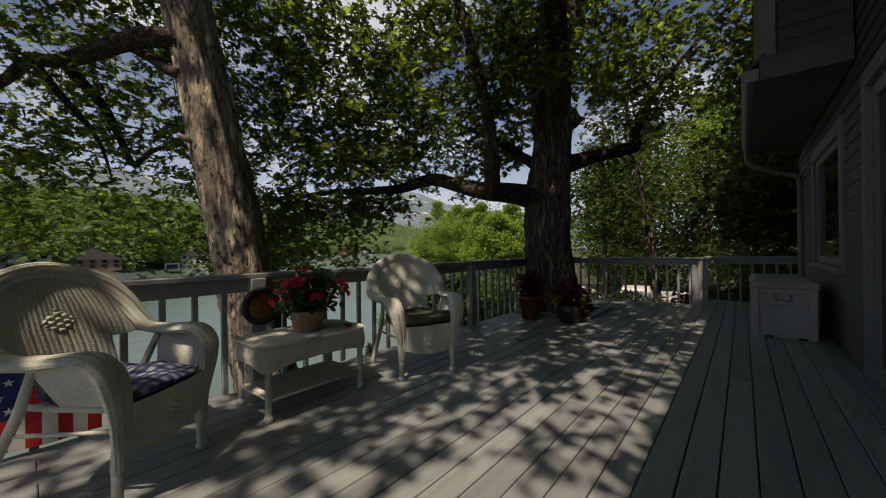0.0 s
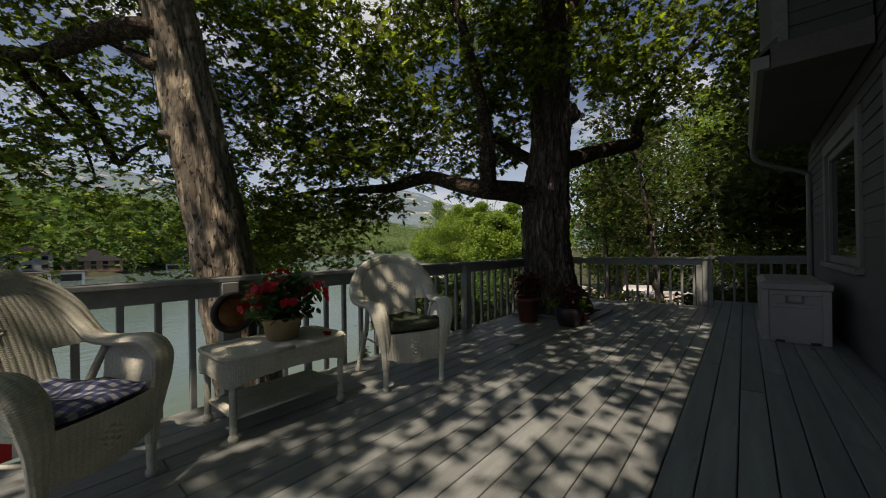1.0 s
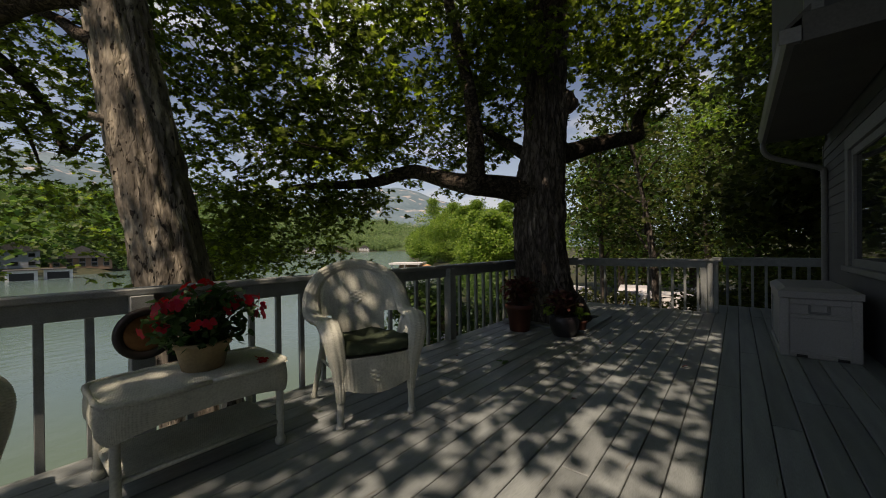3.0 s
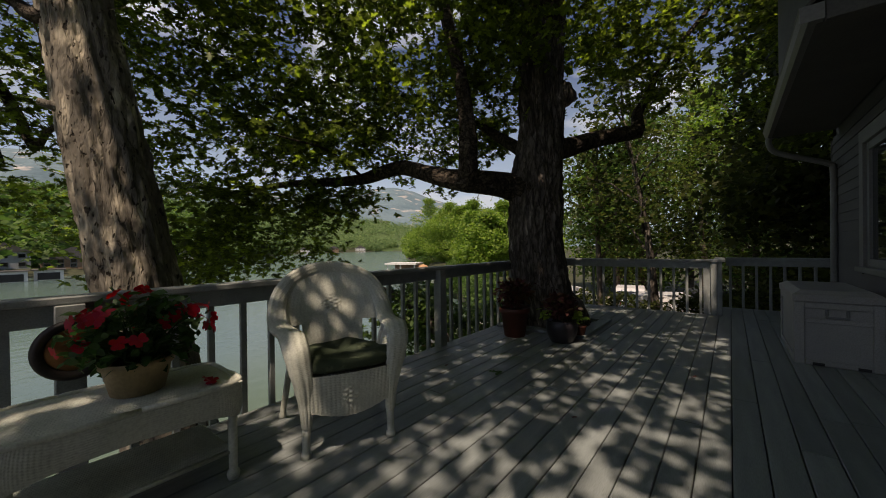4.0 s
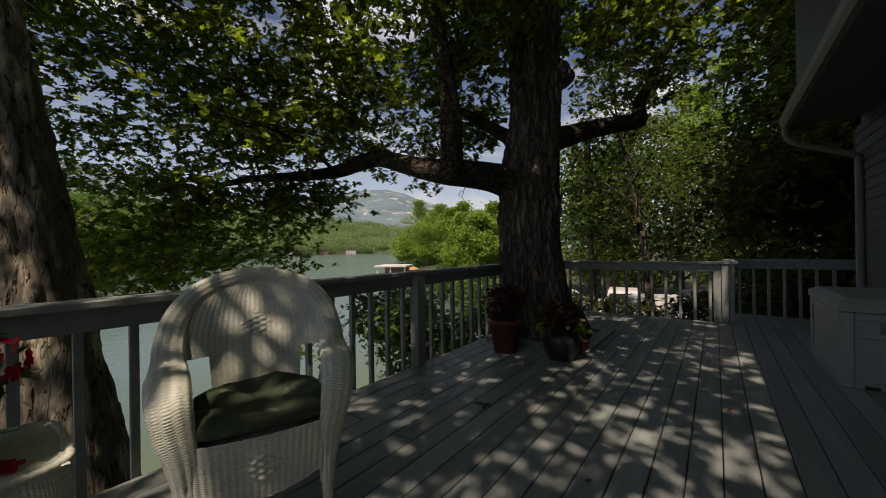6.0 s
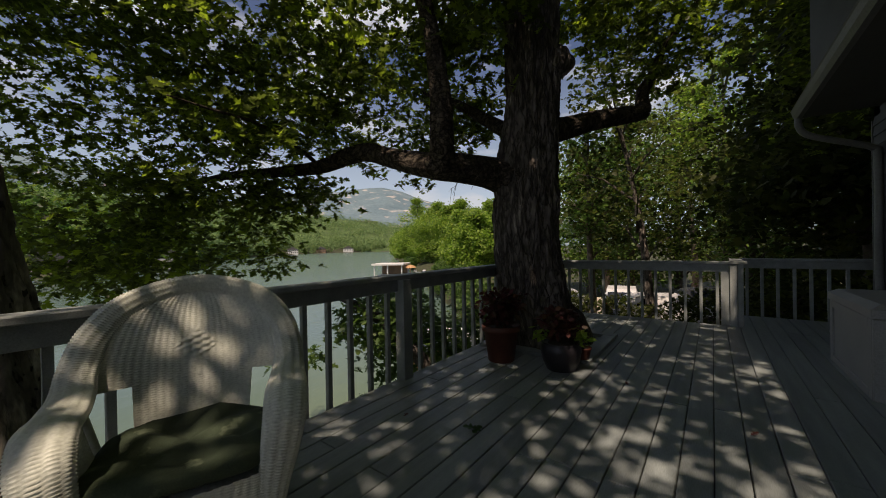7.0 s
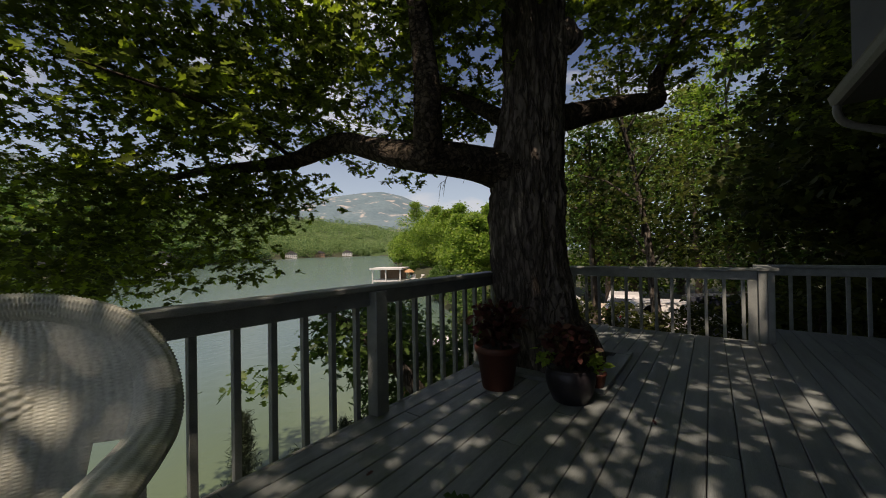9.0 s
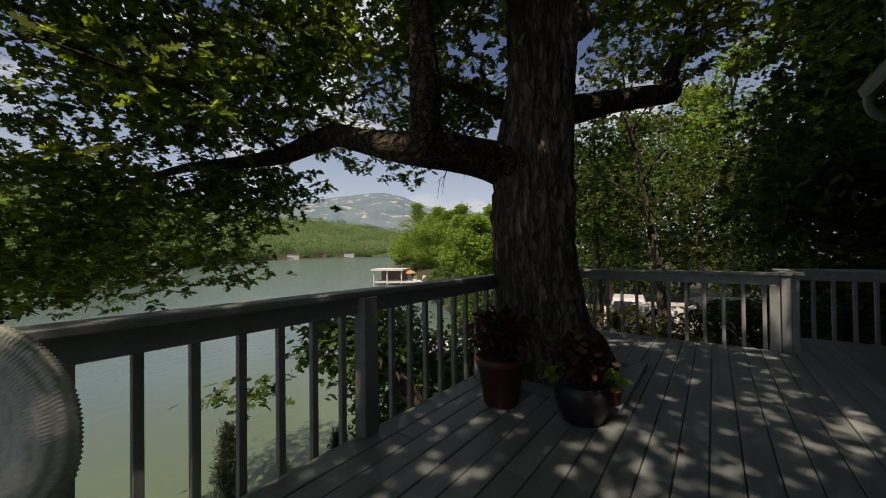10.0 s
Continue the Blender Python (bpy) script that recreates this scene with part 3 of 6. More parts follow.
def ridge(name, az0, az1, dist, profile, depth, mat, label):
    """A mountain between two azimuths (degrees left of +y): height by profile, slopes with noise."""
    g = Geo()

    def P(u, v):
        az = radians(az0 + (az1 - az0) * u)
        h = float(np.interp(az0 + (az1 - az0) * u, [p[0] for p in profile], [p[1] for p in profile]))
        r = dist - depth * (1 - v)
        x, y = -r * math.sin(az), r * math.cos(az)
        s = v ** 0.8
        z = h * s + h * 0.10 * noise.fractal(Vector((x * 0.004, y * 0.004, v * 2)), 0.8, 2.1, 5) * math.sin(math.pi * min(1, v * 0.9 + 0.1))
        return (x, y, WATER_Z - 2 + max(0.0, z))

    g.grid(P, 150, 34)
    tagged(new(name, g.mesh(name, mat, True)), label, "mountain", kind="structure")
    return P


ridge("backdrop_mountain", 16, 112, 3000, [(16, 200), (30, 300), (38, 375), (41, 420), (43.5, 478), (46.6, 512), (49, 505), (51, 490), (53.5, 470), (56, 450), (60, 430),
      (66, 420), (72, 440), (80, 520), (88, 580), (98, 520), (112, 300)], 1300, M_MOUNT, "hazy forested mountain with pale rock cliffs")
HILL = ridge("backdrop_hill", 20, 110, 1150, [(20, 40), (34, 60), (42, 70), (46, 78), (50, 92), (54, 104), (58, 112), (64, 120), (72, 135), (85, 150), (95, 140), (110, 90)], 420,
      M_FAR, "low wooded hill on the far shore")


# ---- deck floor ----
PITCH, GAP = 0.1457, 0.006
floor = thing("floor", "grey-green painted timber deck boards with narrow gaps", "deck floor", kind="structure")
HOLE = (-2.66, -1.62, 5.24, 6.34)


def board_mesh(length):
    b = bmesh.new()
    bmesh.ops.create_cube(b, size=1.0)
    for v in b.verts:
        v.co = Vector((v.co.x * (PITCH - GAP), v.co.y * (length - 0.004), v.co.z * 0.032 - 0.016))
    bmesh.ops.bevel(b, geom=[e for e in b.edges if abs(e.verts[0].co.z + e.verts[1].co.z) < 0.001 * 0 or (e.verts[0].co.z > -0.01 and e.verts[1].co.z > -0.01)],
                    offset=0.004, segments=1, affect="EDGES")
    me = bpy.data.meshes.new("board")
    b.to_mesh(me)
    b.free()
    me.materials.append(M_DECK)
    return me


BOARD_CACHE = {}


def lay_board(x, y0, y1):
    ln = round(y1 - y0, 2)
    if ln < 0.05:
        return
    if ln not in BOARD_CACHE:
        BOARD_CACHE[ln] = board_mesh(ln)
    part("board", BOARD_CACHE[ln], floor, at=pose(x, (y0 + y1) / 2, random.uniform(-0.0012, 0.0), random.uniform(-0.02, 0.02), random.uniform(-0.25, 0.25), 0))


X0 = -2.708
n_rows = int((1.08 - X0) / PITCH) + 1
for i in range(n_rows):
    x = X0 + PITCH * (i + 0.5)
    if x > 1.06:
        break
    end = 7.875 if x < -0.20 else 8.86
    cuts = [-3.2]
    s = -3.2 + random.choice((2.44, 3.0, 3.66, 1.83))
    while s < end - 0.8:
        cuts.append(s)
        s += random.choice((3.66, 4.27, 4.88))
    cuts.append(end)
    for a, b in zip(cuts, cuts[1:]):
        if HOLE[0] < x < HOLE[1]:
            if a < HOLE[2]:
                lay_board(x, a, min(b, HOLE[2]))
            if b > HOLE[3]:
                lay_board(x, max(a, HOLE[3]), b)
        else:
            lay_board(x, a, b)
# Solid black slabs under the boards stand in for the dark below the gaps.
g = Geo()
g.box(-2.71, 1.06, -3.2, 5.1, -0.26, -0.045).box(-1.45, 1.06, 5.1, 7.84, -0.26, -0.045).box(-0.16, 1.06, 7.84, 8.82, -0.26, -0.045)
g.box(-2.71, -1.45, 6.50, 7.84, -0.26, -0.045)
part("joists", g.mesh("joists", M_BLACK), floor)
g = Geo()
g.box(-2.738, -2.711, -3.2, 7.90, -0.22, -0.004, 0.003).box(-2.738, -0.20, 7.88, 7.905, -0.22, -0.004, 0.003).box(-0.20, 1.08, 8.865, 8.89, -0.22, -0.004, 0.003)
part("rim_board", g.mesh("rim_board", M_RAIL), floor)

frame_ob = thing("tree_opening_frame", "grey painted timber frame round the tree opening in the deck", "frame", kind="structure")
for x0, x1, y0, y1 in ((-2.68, -1.46, 5.17, 5.31), (-1.60, -1.46, 5.315, 6.30), (-2.68, -1.46, 6.305, 6.44)):
    part("frame_board", Geo().box(x0, x1, y0, y1, 0.002, 0.040, 0.004).mesh("frame_board", M_DECK), frame_ob)


# ---- railings ----
def railing(name, p0, p1, posts, balusters, label, drop=0.0):
    """A rail from p0 to p1; its parts are laid along local x, the inner face towards local -y."""
    d = Vector((p1[0] - p0[0], p1[1] - p0[1], 0))
    ln = d.length
    ob = thing(name, label, "railing", (*p0, -drop), math.degrees(math.atan2(d.y, d.x)), kind="structure")
    part("cap", Geo().box(0, ln, -0.062, 0.085, 0.877, 0.915, 0.006).mesh("cap", M_RAIL), ob)
    part("top_rail", Geo().box(0.002, ln - 0.002, -0.012, 0.026, 0.768, 0.875, 0.004).mesh("top_rail", M_RAIL), ob)
    bal = Geo().box(-0.019, 0.019, 0.0275, 0.0655, -0.20, 0.86, 0.003).mesh("baluster", M_RAIL)
    for s in balusters:
        part("baluster", bal, ob, at=pose(s, random.uniform(-0.002, 0.002), 0, random.uniform(-0.25, 0.25), random.uniform(-0.25, 0.25), random.uniform(-2, 2)))
    pst = Geo().box(-0.055, 0.055, -0.076, 0.0265, -0.25, 0.874, 0.004).mesh("post", M_RAIL)
    for s in posts:
        part("post", pst, ob, at=pose(s, -0.005, 0, 0, 0, 0))
    return ob


YA = -3.2
lb = [2.628 + 0.1985 * k for k in range(-7, 7)] + [0.769 - 0.195 * k for k in range(11)] + [-1.57 - 0.195 * k for k in range(8)]
lb += [4.25 + 0.191 * k for k in range(19)]
# the lake-side rail: local x runs along +y, so its inner face (+x) is local -y
railing("railing_lake", (-2.735, YA), (-2.735, 7.87), [0.98 - YA, 3.95 - YA, -1.4 - YA, 6.80 - YA], [y - YA for y in lb if YA < y < 7.8],
        "grey painted timber deck railing beside the lake")
railing("railing_end", (-2.66, 7.905), (-0.34, 7.905), [], [2.192 - 0.187 * k for k in range(0, 12)], "grey painted timber railing at the far end of the deck", 0.033)
railing("railing_jog", (-0.225, 8.00), (-0.225, 8.90), [], [0.15, 0.33, 0.51, 0.69], "short grey railing side beside the deck corner", 0.033)
railing("railing_back", (-0.155, 8.905), (1.30, 8.905), [], [0.06 + 0.178 * k for k in range(7)], "grey painted timber railing beside the house corner", 0.033)
corner = thing("corner_post", "grey painted timber corner post of the railing", "post", kind="structure")
part("post", Geo().box(-0.336, -0.256, 7.832, 7.945, -0.2, 0.843, 0.005).mesh("post", M_RAIL), corner)
part("post", Geo().box(-0.2535, -0.190, 7.846, 7.945, -0.2, 0.843, 0.005).mesh("post", M_RAIL), corner)
part("post_face", Geo().box(-0.432, -0.339, 7.868, 7.915, -0.2, 0.735, 0.004).mesh("post_face", M_RAIL), corner)
part("post_cap", Geo().box(-0.350, -0.150, 7.815, 7.998, 0.8455, 0.8855, 0.005).mesh("post_cap", M_RAIL), corner)

# ---- house ----
WX = 1.08


def lap_siding(parent, x, y0, y1, z0, z1, holes, axis="y", step=0.125):
    """Lap boards along a wall, cut round openings (y0, y1, z0, z1); each board's foot stands proud."""
    z = z0
    while z < z1 - 0.01:
        top = min(z + step, z1)
        spans = [(y0, y1)]
        for ha, hb, hc, hd in holes:
            if hc < (z + top) / 2 < hd:
                nxt = []
                for a, b in spans:
                    if hb <= a or ha >= b:
                        nxt.append((a, b))
                    else:
                        if ha > a:
                            nxt.append((a, ha))
                        if hb < b:
                            nxt.append((hb, b))
                spans = nxt
        for a, b in spans:
            if axis == "y":
                vs = [(x - 0.016, a, z), (x - 0.016, b, z), (x - 0.003, b, top + 0.01), (x - 0.003, a, top + 0.01), (x, a, z), (x, b, z), (x, b, top), (x, a, top)]
            else:
                vs = [(b, x - 0.016, z), (a, x - 0.016, z), (a, x - 0.003, top + 0.01), (b, x - 0.003, top + 0.01), (b, x, z), (a, x, z), (a, x, top), (b, x, top)]
            me = mesh_of("siding_board", vs, [(0, 3, 2, 1), (0, 1, 5, 4), (2, 3, 7, 6), (0, 4, 7, 3), (1, 2, 6, 5)], M_SIDING)
            part("siding_board", me, parent)
        z = top


wall = thing("wall_house", "grey lap-sided house wall facing the deck", "wall", kind="structure")
WIN = (4.92, 6.85, 0.83, 2.36)
DOOR = (2.18, 4.12, 0.0, 2.44)
g = Geo()
for y0, y1, z0, z1 in ((-3.4, DOOR[0], -3, 5.25), (DOOR[0], DOOR[1], -3, -0.02), (DOOR[0], DOOR[1], DOOR[3], 5.25), (DOOR[1], WIN[0], -3, 5.25),
                       (WIN[0], WIN[1], -3, WIN[2]), (WIN[0], WIN[1], WIN[3], 5.25), (WIN[1], 8.33, -3, 5.25)):
    g.box(WX, WX + 0.18, y0, y1, z0, z1)
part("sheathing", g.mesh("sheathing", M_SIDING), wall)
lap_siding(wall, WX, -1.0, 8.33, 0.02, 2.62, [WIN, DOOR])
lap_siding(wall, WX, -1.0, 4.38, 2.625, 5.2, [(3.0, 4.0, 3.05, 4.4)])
g = Geo()
g.box(WX, 7.0, 8.15, 8.33, -3, 5.25).box(WX + 0.19, 7.0, -3.4, -3.2, -3, 5.25).box(6.8, 7.0, -3.2, 8.14, -3, 5.25)
tagged(new("wall_back", g.mesh("wall_back", M_SIDING)), "grey end walls of the house", "wall", kind="structure")
part("corner_board", Geo().box(WX - 0.022, WX + 0.07, 8.332, 8.355, 0.0, 2.6, 0.003).mesh("corner_board", M_TRIM), wall)


def window(name, y0, y1, z0, z1, label, sill=True):
    ob = thing(name, label, "window", kind="structure")
    t = 0.15
    g = Geo()
    g.box(WX - 0.035, WX + 0.02, y0, y0 + t, z0, z1, 0.004).box(WX - 0.035, WX + 0.02, y1 - t, y1, z0, z1, 0.004)
    g.box(WX - 0.036, WX + 0.02, y0 + t, y1 - t, z1 - t, z1, 0.004)
    part("window_trim", g.mesh("window_trim", M_TRIM), ob)
    if sill:
        part("window_sill", Geo().box(WX - 0.07, WX + 0.02, y0 - 0.02, y1 + 0.02, z0 - 0.03, z0 + 0.03, 0.006).mesh("window_sill", M_TRIM), ob)
    a, b, c, d = y0 + t, y1 - t, z0 + 0.031, z1 - t
    s = 0.085
    g = Geo()
    g.box(WX - 0.005, WX + 0.05, a, a + s, c, d, 0.003).box(WX - 0.005, WX + 0.05, b - s, b, c, d, 0.003)
    g.box(WX - 0.004, WX + 0.05, a + s, b - s, c, c + s, 0.003).box(WX - 0.004, WX + 0.05, a + s, b - s, d - s, d, 0.003)
    part("window_frame", g.mesh("window_frame", M_TRIM), ob)
    part("pane", Geo().box(WX + 0.02, WX + 0.028, a + s, b - s, c + s, d - s).mesh("pane", M_PANE), ob)
    return ob


window("window_1", *WIN, "white-trimmed dark house window over the deck")
window("window_2", 3.0, 4.0, 3.05, 4.4, "small white-trimmed upper window")
door = thing("door_1", "white-trimmed glazed deck door in the grey wall", "door", kind="structure")
g = Geo()
g.box(WX - 0.04, WX + 0.03, DOOR[1] - 0.11, DOOR[1], 0.0, DOOR[3], 0.004).box(WX - 0.04, WX + 0.03, DOOR[0], DOOR[0] + 0.11, 0.0, DOOR[3], 0.004)
g.box(WX - 0.041, WX + 0.03, DOOR[0] + 0.11, DOOR[1] - 0.11, DOOR[3] - 0.12, DOOR[3], 0.004)
part("door_trim", g.mesh("door_trim", M_TRIM), door)
for y0, y1 in ((DOOR[0] + 0.112, 3.15), (3.155, DOOR[1] - 0.112)):
    g = Geo()
    g.box(WX + 0.0, WX + 0.05, y0, y0 + 0.08, 0.03, 2.31, 0.003).box(WX + 0.0, WX + 0.05, y1 - 0.08, y1, 0.03, 2.31, 0.003)
    g.box(WX + 0.001, WX + 0.05, y0 + 0.08, y1 - 0.08, 0.03, 0.16, 0.003).box(WX + 0.001, WX + 0.05, y0 + 0.08, y1 - 0.08, 2.21, 2.31, 0.003)
    leaf = part("door_leaf", g.mesh("door_leaf", M_TRIM), door)
    part("pane", Geo().box(WX + 0.02, WX + 0.028, y0 + 0.08, y1 - 0.08, 0.16, 2.21).mesh("pane", M_PANE), leaf)
part("threshold", Geo().box(WX - 0.09, WX + 0.05, DOOR[0], DOOR[1], -0.01, 0.028, 0.005).mesh("threshold", M_TRIM), door)

# overhanging upper bay with its soffit, gutter and downspout
bay = thing("wall_bay", "grey sided upper bay overhanging the deck", "wall", kind="structure")
BX, BY0, BY1, BZ = 0.465, 4.43, 8.04, 2.71
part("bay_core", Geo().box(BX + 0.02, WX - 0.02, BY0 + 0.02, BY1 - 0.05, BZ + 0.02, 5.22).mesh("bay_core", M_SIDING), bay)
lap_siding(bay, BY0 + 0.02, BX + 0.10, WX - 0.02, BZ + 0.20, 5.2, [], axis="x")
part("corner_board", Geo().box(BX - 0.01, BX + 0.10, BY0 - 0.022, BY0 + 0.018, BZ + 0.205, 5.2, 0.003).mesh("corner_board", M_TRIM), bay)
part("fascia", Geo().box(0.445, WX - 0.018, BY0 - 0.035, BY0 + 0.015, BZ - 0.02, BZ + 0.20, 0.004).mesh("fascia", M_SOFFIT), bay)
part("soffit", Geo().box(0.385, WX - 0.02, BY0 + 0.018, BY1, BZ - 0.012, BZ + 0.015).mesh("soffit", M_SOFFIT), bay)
g = Geo()
g.add([(0.345, BY0 - 0.03, BZ + 0.12), (0.345, BY1, BZ + 0.12), (BX + 0.03, BY1, BZ + 0.26), (BX + 0.03, BY0 - 0.03, BZ + 0.26),
       (0.345, BY0 - 0.03, BZ + 0.09), (0.345, BY1, BZ + 0.09), (BX + 0.03, BY1, BZ + 0.21), (BX + 0.03, BY0 - 0.03, BZ + 0.21)],
      [(0, 3, 2, 1), (4, 5, 6, 7), (0, 1, 5, 4), (1, 2, 6, 5), (2, 3, 7, 6), (3, 0, 4, 7)])
part("skirt_roof", g.mesh("skirt_roof", M_ROOF), bay)
gut = thing("gutter", "white metal roof gutter with a curved downspout elbow", "gutter", kind="structure")
prof = [(x + 0.046, z) for x, z in ((0.39, 0.10), (0.39, -0.01), (0.31, -0.015), (0.285, 0.03), (0.27, 0.09), (0.262, 0.10), (0.270, 0.105), (0.295, 0.04), (0.315, 0.0), (0.384, 0.0), (0.384, 0.10))]
g = Geo()
n = len(prof)
g.add([(x, y, BZ + z) for y in (BY0 - 0.05, BY1 + 0.05) for x, z in prof],
      [(i, (i + 1) % n, n + (i + 1) % n, n + i) for i in range(n)])
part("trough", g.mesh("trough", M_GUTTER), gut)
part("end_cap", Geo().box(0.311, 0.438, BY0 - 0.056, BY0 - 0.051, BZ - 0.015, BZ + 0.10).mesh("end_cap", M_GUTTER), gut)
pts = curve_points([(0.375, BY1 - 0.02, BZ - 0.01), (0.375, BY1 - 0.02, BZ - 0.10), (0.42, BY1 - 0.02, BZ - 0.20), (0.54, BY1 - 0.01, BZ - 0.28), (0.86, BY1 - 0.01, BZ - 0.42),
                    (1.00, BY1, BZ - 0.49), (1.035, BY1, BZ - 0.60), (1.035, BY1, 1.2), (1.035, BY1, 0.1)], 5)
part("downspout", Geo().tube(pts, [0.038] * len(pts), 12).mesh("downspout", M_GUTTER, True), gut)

roof = thing("roof", "dark shingled house roof with wide eaves", "roof", kind="structure")
g = Geo()
g.add([(0.68, -4.2, 5.22), (0.68, 8.6, 5.22), (4.1, 8.6, 7.2), (4.1, -4.2, 7.2), (7.6, 8.6, 5.22), (7.6, -4.2, 5.22),
       (0.68, -4.2, 5.12), (0.68, 8.6, 5.12), (7.6, 8.6, 5.12), (7.6, -4.2, 5.12)],
      [(0, 3, 2, 1), (3, 5, 4, 2), (6, 7, 8, 9), (0, 1, 7, 6), (4, 5, 9, 8), (1, 2, 4, 8, 7), (0, 6, 9, 5, 3)])
part("roof_slopes", g.mesh("roof_slopes", M_ROOF), roof)


# ---- deck box ----
def deck_box():
    ob = thing("deck_box", "grey plastic deck storage box with a sloped lid beside the wall", "storage box", (0.658, 6.06, 0))
    w, d, h = 0.280, 0.58, 0.585
    g = Geo()
    g.box(-w + 0.012, w - 0.012, -d + 0.015, d - 0.015, 0.02, h, 0.008)
    part("body", g.mesh("body", M_PLASTIC), ob)
    f = Geo()
    y = -d + 0.015
    for x0, x1, z0, z1 in ((-w, -w + 0.07, 0.0, h - 0.005), (w - 0.07, w, 0.0, h - 0.005), (-w + 0.07, w - 0.07, h - 0.06, h - 0.005),
                           (-w + 0.07, w - 0.07, 0.39, 0.43), (-w + 0.07, w - 0.07, 0.0, 0.05)):
        f.box(x0, x1, y - 0.022, y, z0, z1, 0.005)
    for x in (-w + 0.012, w - 0.012):
        sgn = -1 if x < 0 else 1
        for y0, y1, z0, z1 in ((-d + 0.02, -d + 0.10, 0, h - 0.005), (d - 0.10, d - 0.02, 0, h - 0.005), (-d + 0.10, d - 0.10, h - 0.07, h - 0.005), (-d + 0.10, d - 0.10, 0, 0.06)):
            f.box(min(x, x + sgn * 0.014), max(x, x + sgn * 0.014), y0, y1, z0, z1, 0.004)
    part("frame_ribs", f.mesh("frame_ribs", M_PLASTIC), ob)
    h1 = Geo()
    for x0, x1, z0, z1 in ((-0.075, 0.075, 0.438, 0.458), (-0.075, -0.055, 0.458, 0.520), (0.055, 0.075, 0.458, 0.520)):
        h1.box(x0, x1, y - 0.026, y - 0.002, z0, z1, 0.004)
    part("handle", h1.mesh("handle", M_TRIM), ob)
    for x in (-0.12, 0.16):
        part("foot_clip", Geo().box(x - 0.04, x + 0.04, y - 0.024, y - 0.001, 0.0, 0.028, 0.003).mesh("foot_clip", M_BLACK), ob, "black plastic clip")
    l = Geo()
    l.add([(-w - 0.01, -d - 0.015, h + 0.004), (w + 0.01, -d - 0.015, h + 0.004), (w + 0.01, d, h + 0.004), (-w - 0.01, d, h + 0.004),
           (-w - 0.012, -d - 0.018, h + 0.065), (w + 0.012, -d - 0.018, h + 0.065), (w + 0.012, d, h + 0.065), (-w - 0.012, d, h + 0.065),
           (-w + 0.05, -d + 0.05, h + 0.102), (w - 0.05, -d + 0.05, h + 0.102), (w - 0.05, d - 0.05, h + 0.102), (-w + 0.05, d - 0.05, h + 0.102)],
          [(3, 2, 1, 0), (0, 1, 5, 4), (1, 2, 6, 5), (2, 3, 7, 6), (3, 0, 4, 7), (4, 5, 9, 8), (5, 6, 10, 9), (6, 7, 11, 10), (7, 4, 8, 11), (8, 9, 10, 11)])
    me = l.mesh("lid", M_PLASTIC)
    part("lid", me, ob)
    return ob


deck_box()


# ---- wicker chairs ----
HALF = [(0.288, 0.238, 0.17, 0.025), (0.300, 0.241, 0.28, 0.034), (0.314, 0.252, 0.40, 0.047), (0.318, 0.270, 0.50, 0.058), (0.300, 0.287, 0.595, 0.066),
        (0.22, 0.302, 0.656, 0.067), (0.05, 0.324, 0.650, 0.064), (-0.10, 0.345, 0.660, 0.060), (-0.175, 0.352, 0.72, 0.058), (-0.238, 0.328, 0.825, 0.054),
        (-0.293, 0.255, 0.925, 0.048), (-0.332, 0.135, 0.985, 0.042), (-0.348, 0.0, 1.008, 0.040)]


def back_half_width(z):
    return float(np.interp(z, [0.60, 0.67, 0.735, 0.835, 0.90, 0.935, 0.965, 0.99, 1.003], [0.350, 0.352, 0.350, 0.322, 0.285, 0.245, 0.195, 0.13, 0.03]))


def back_x(z, y):
    return -0.13 - 0.385 * (z - 0.43) + 0.5 * y * y


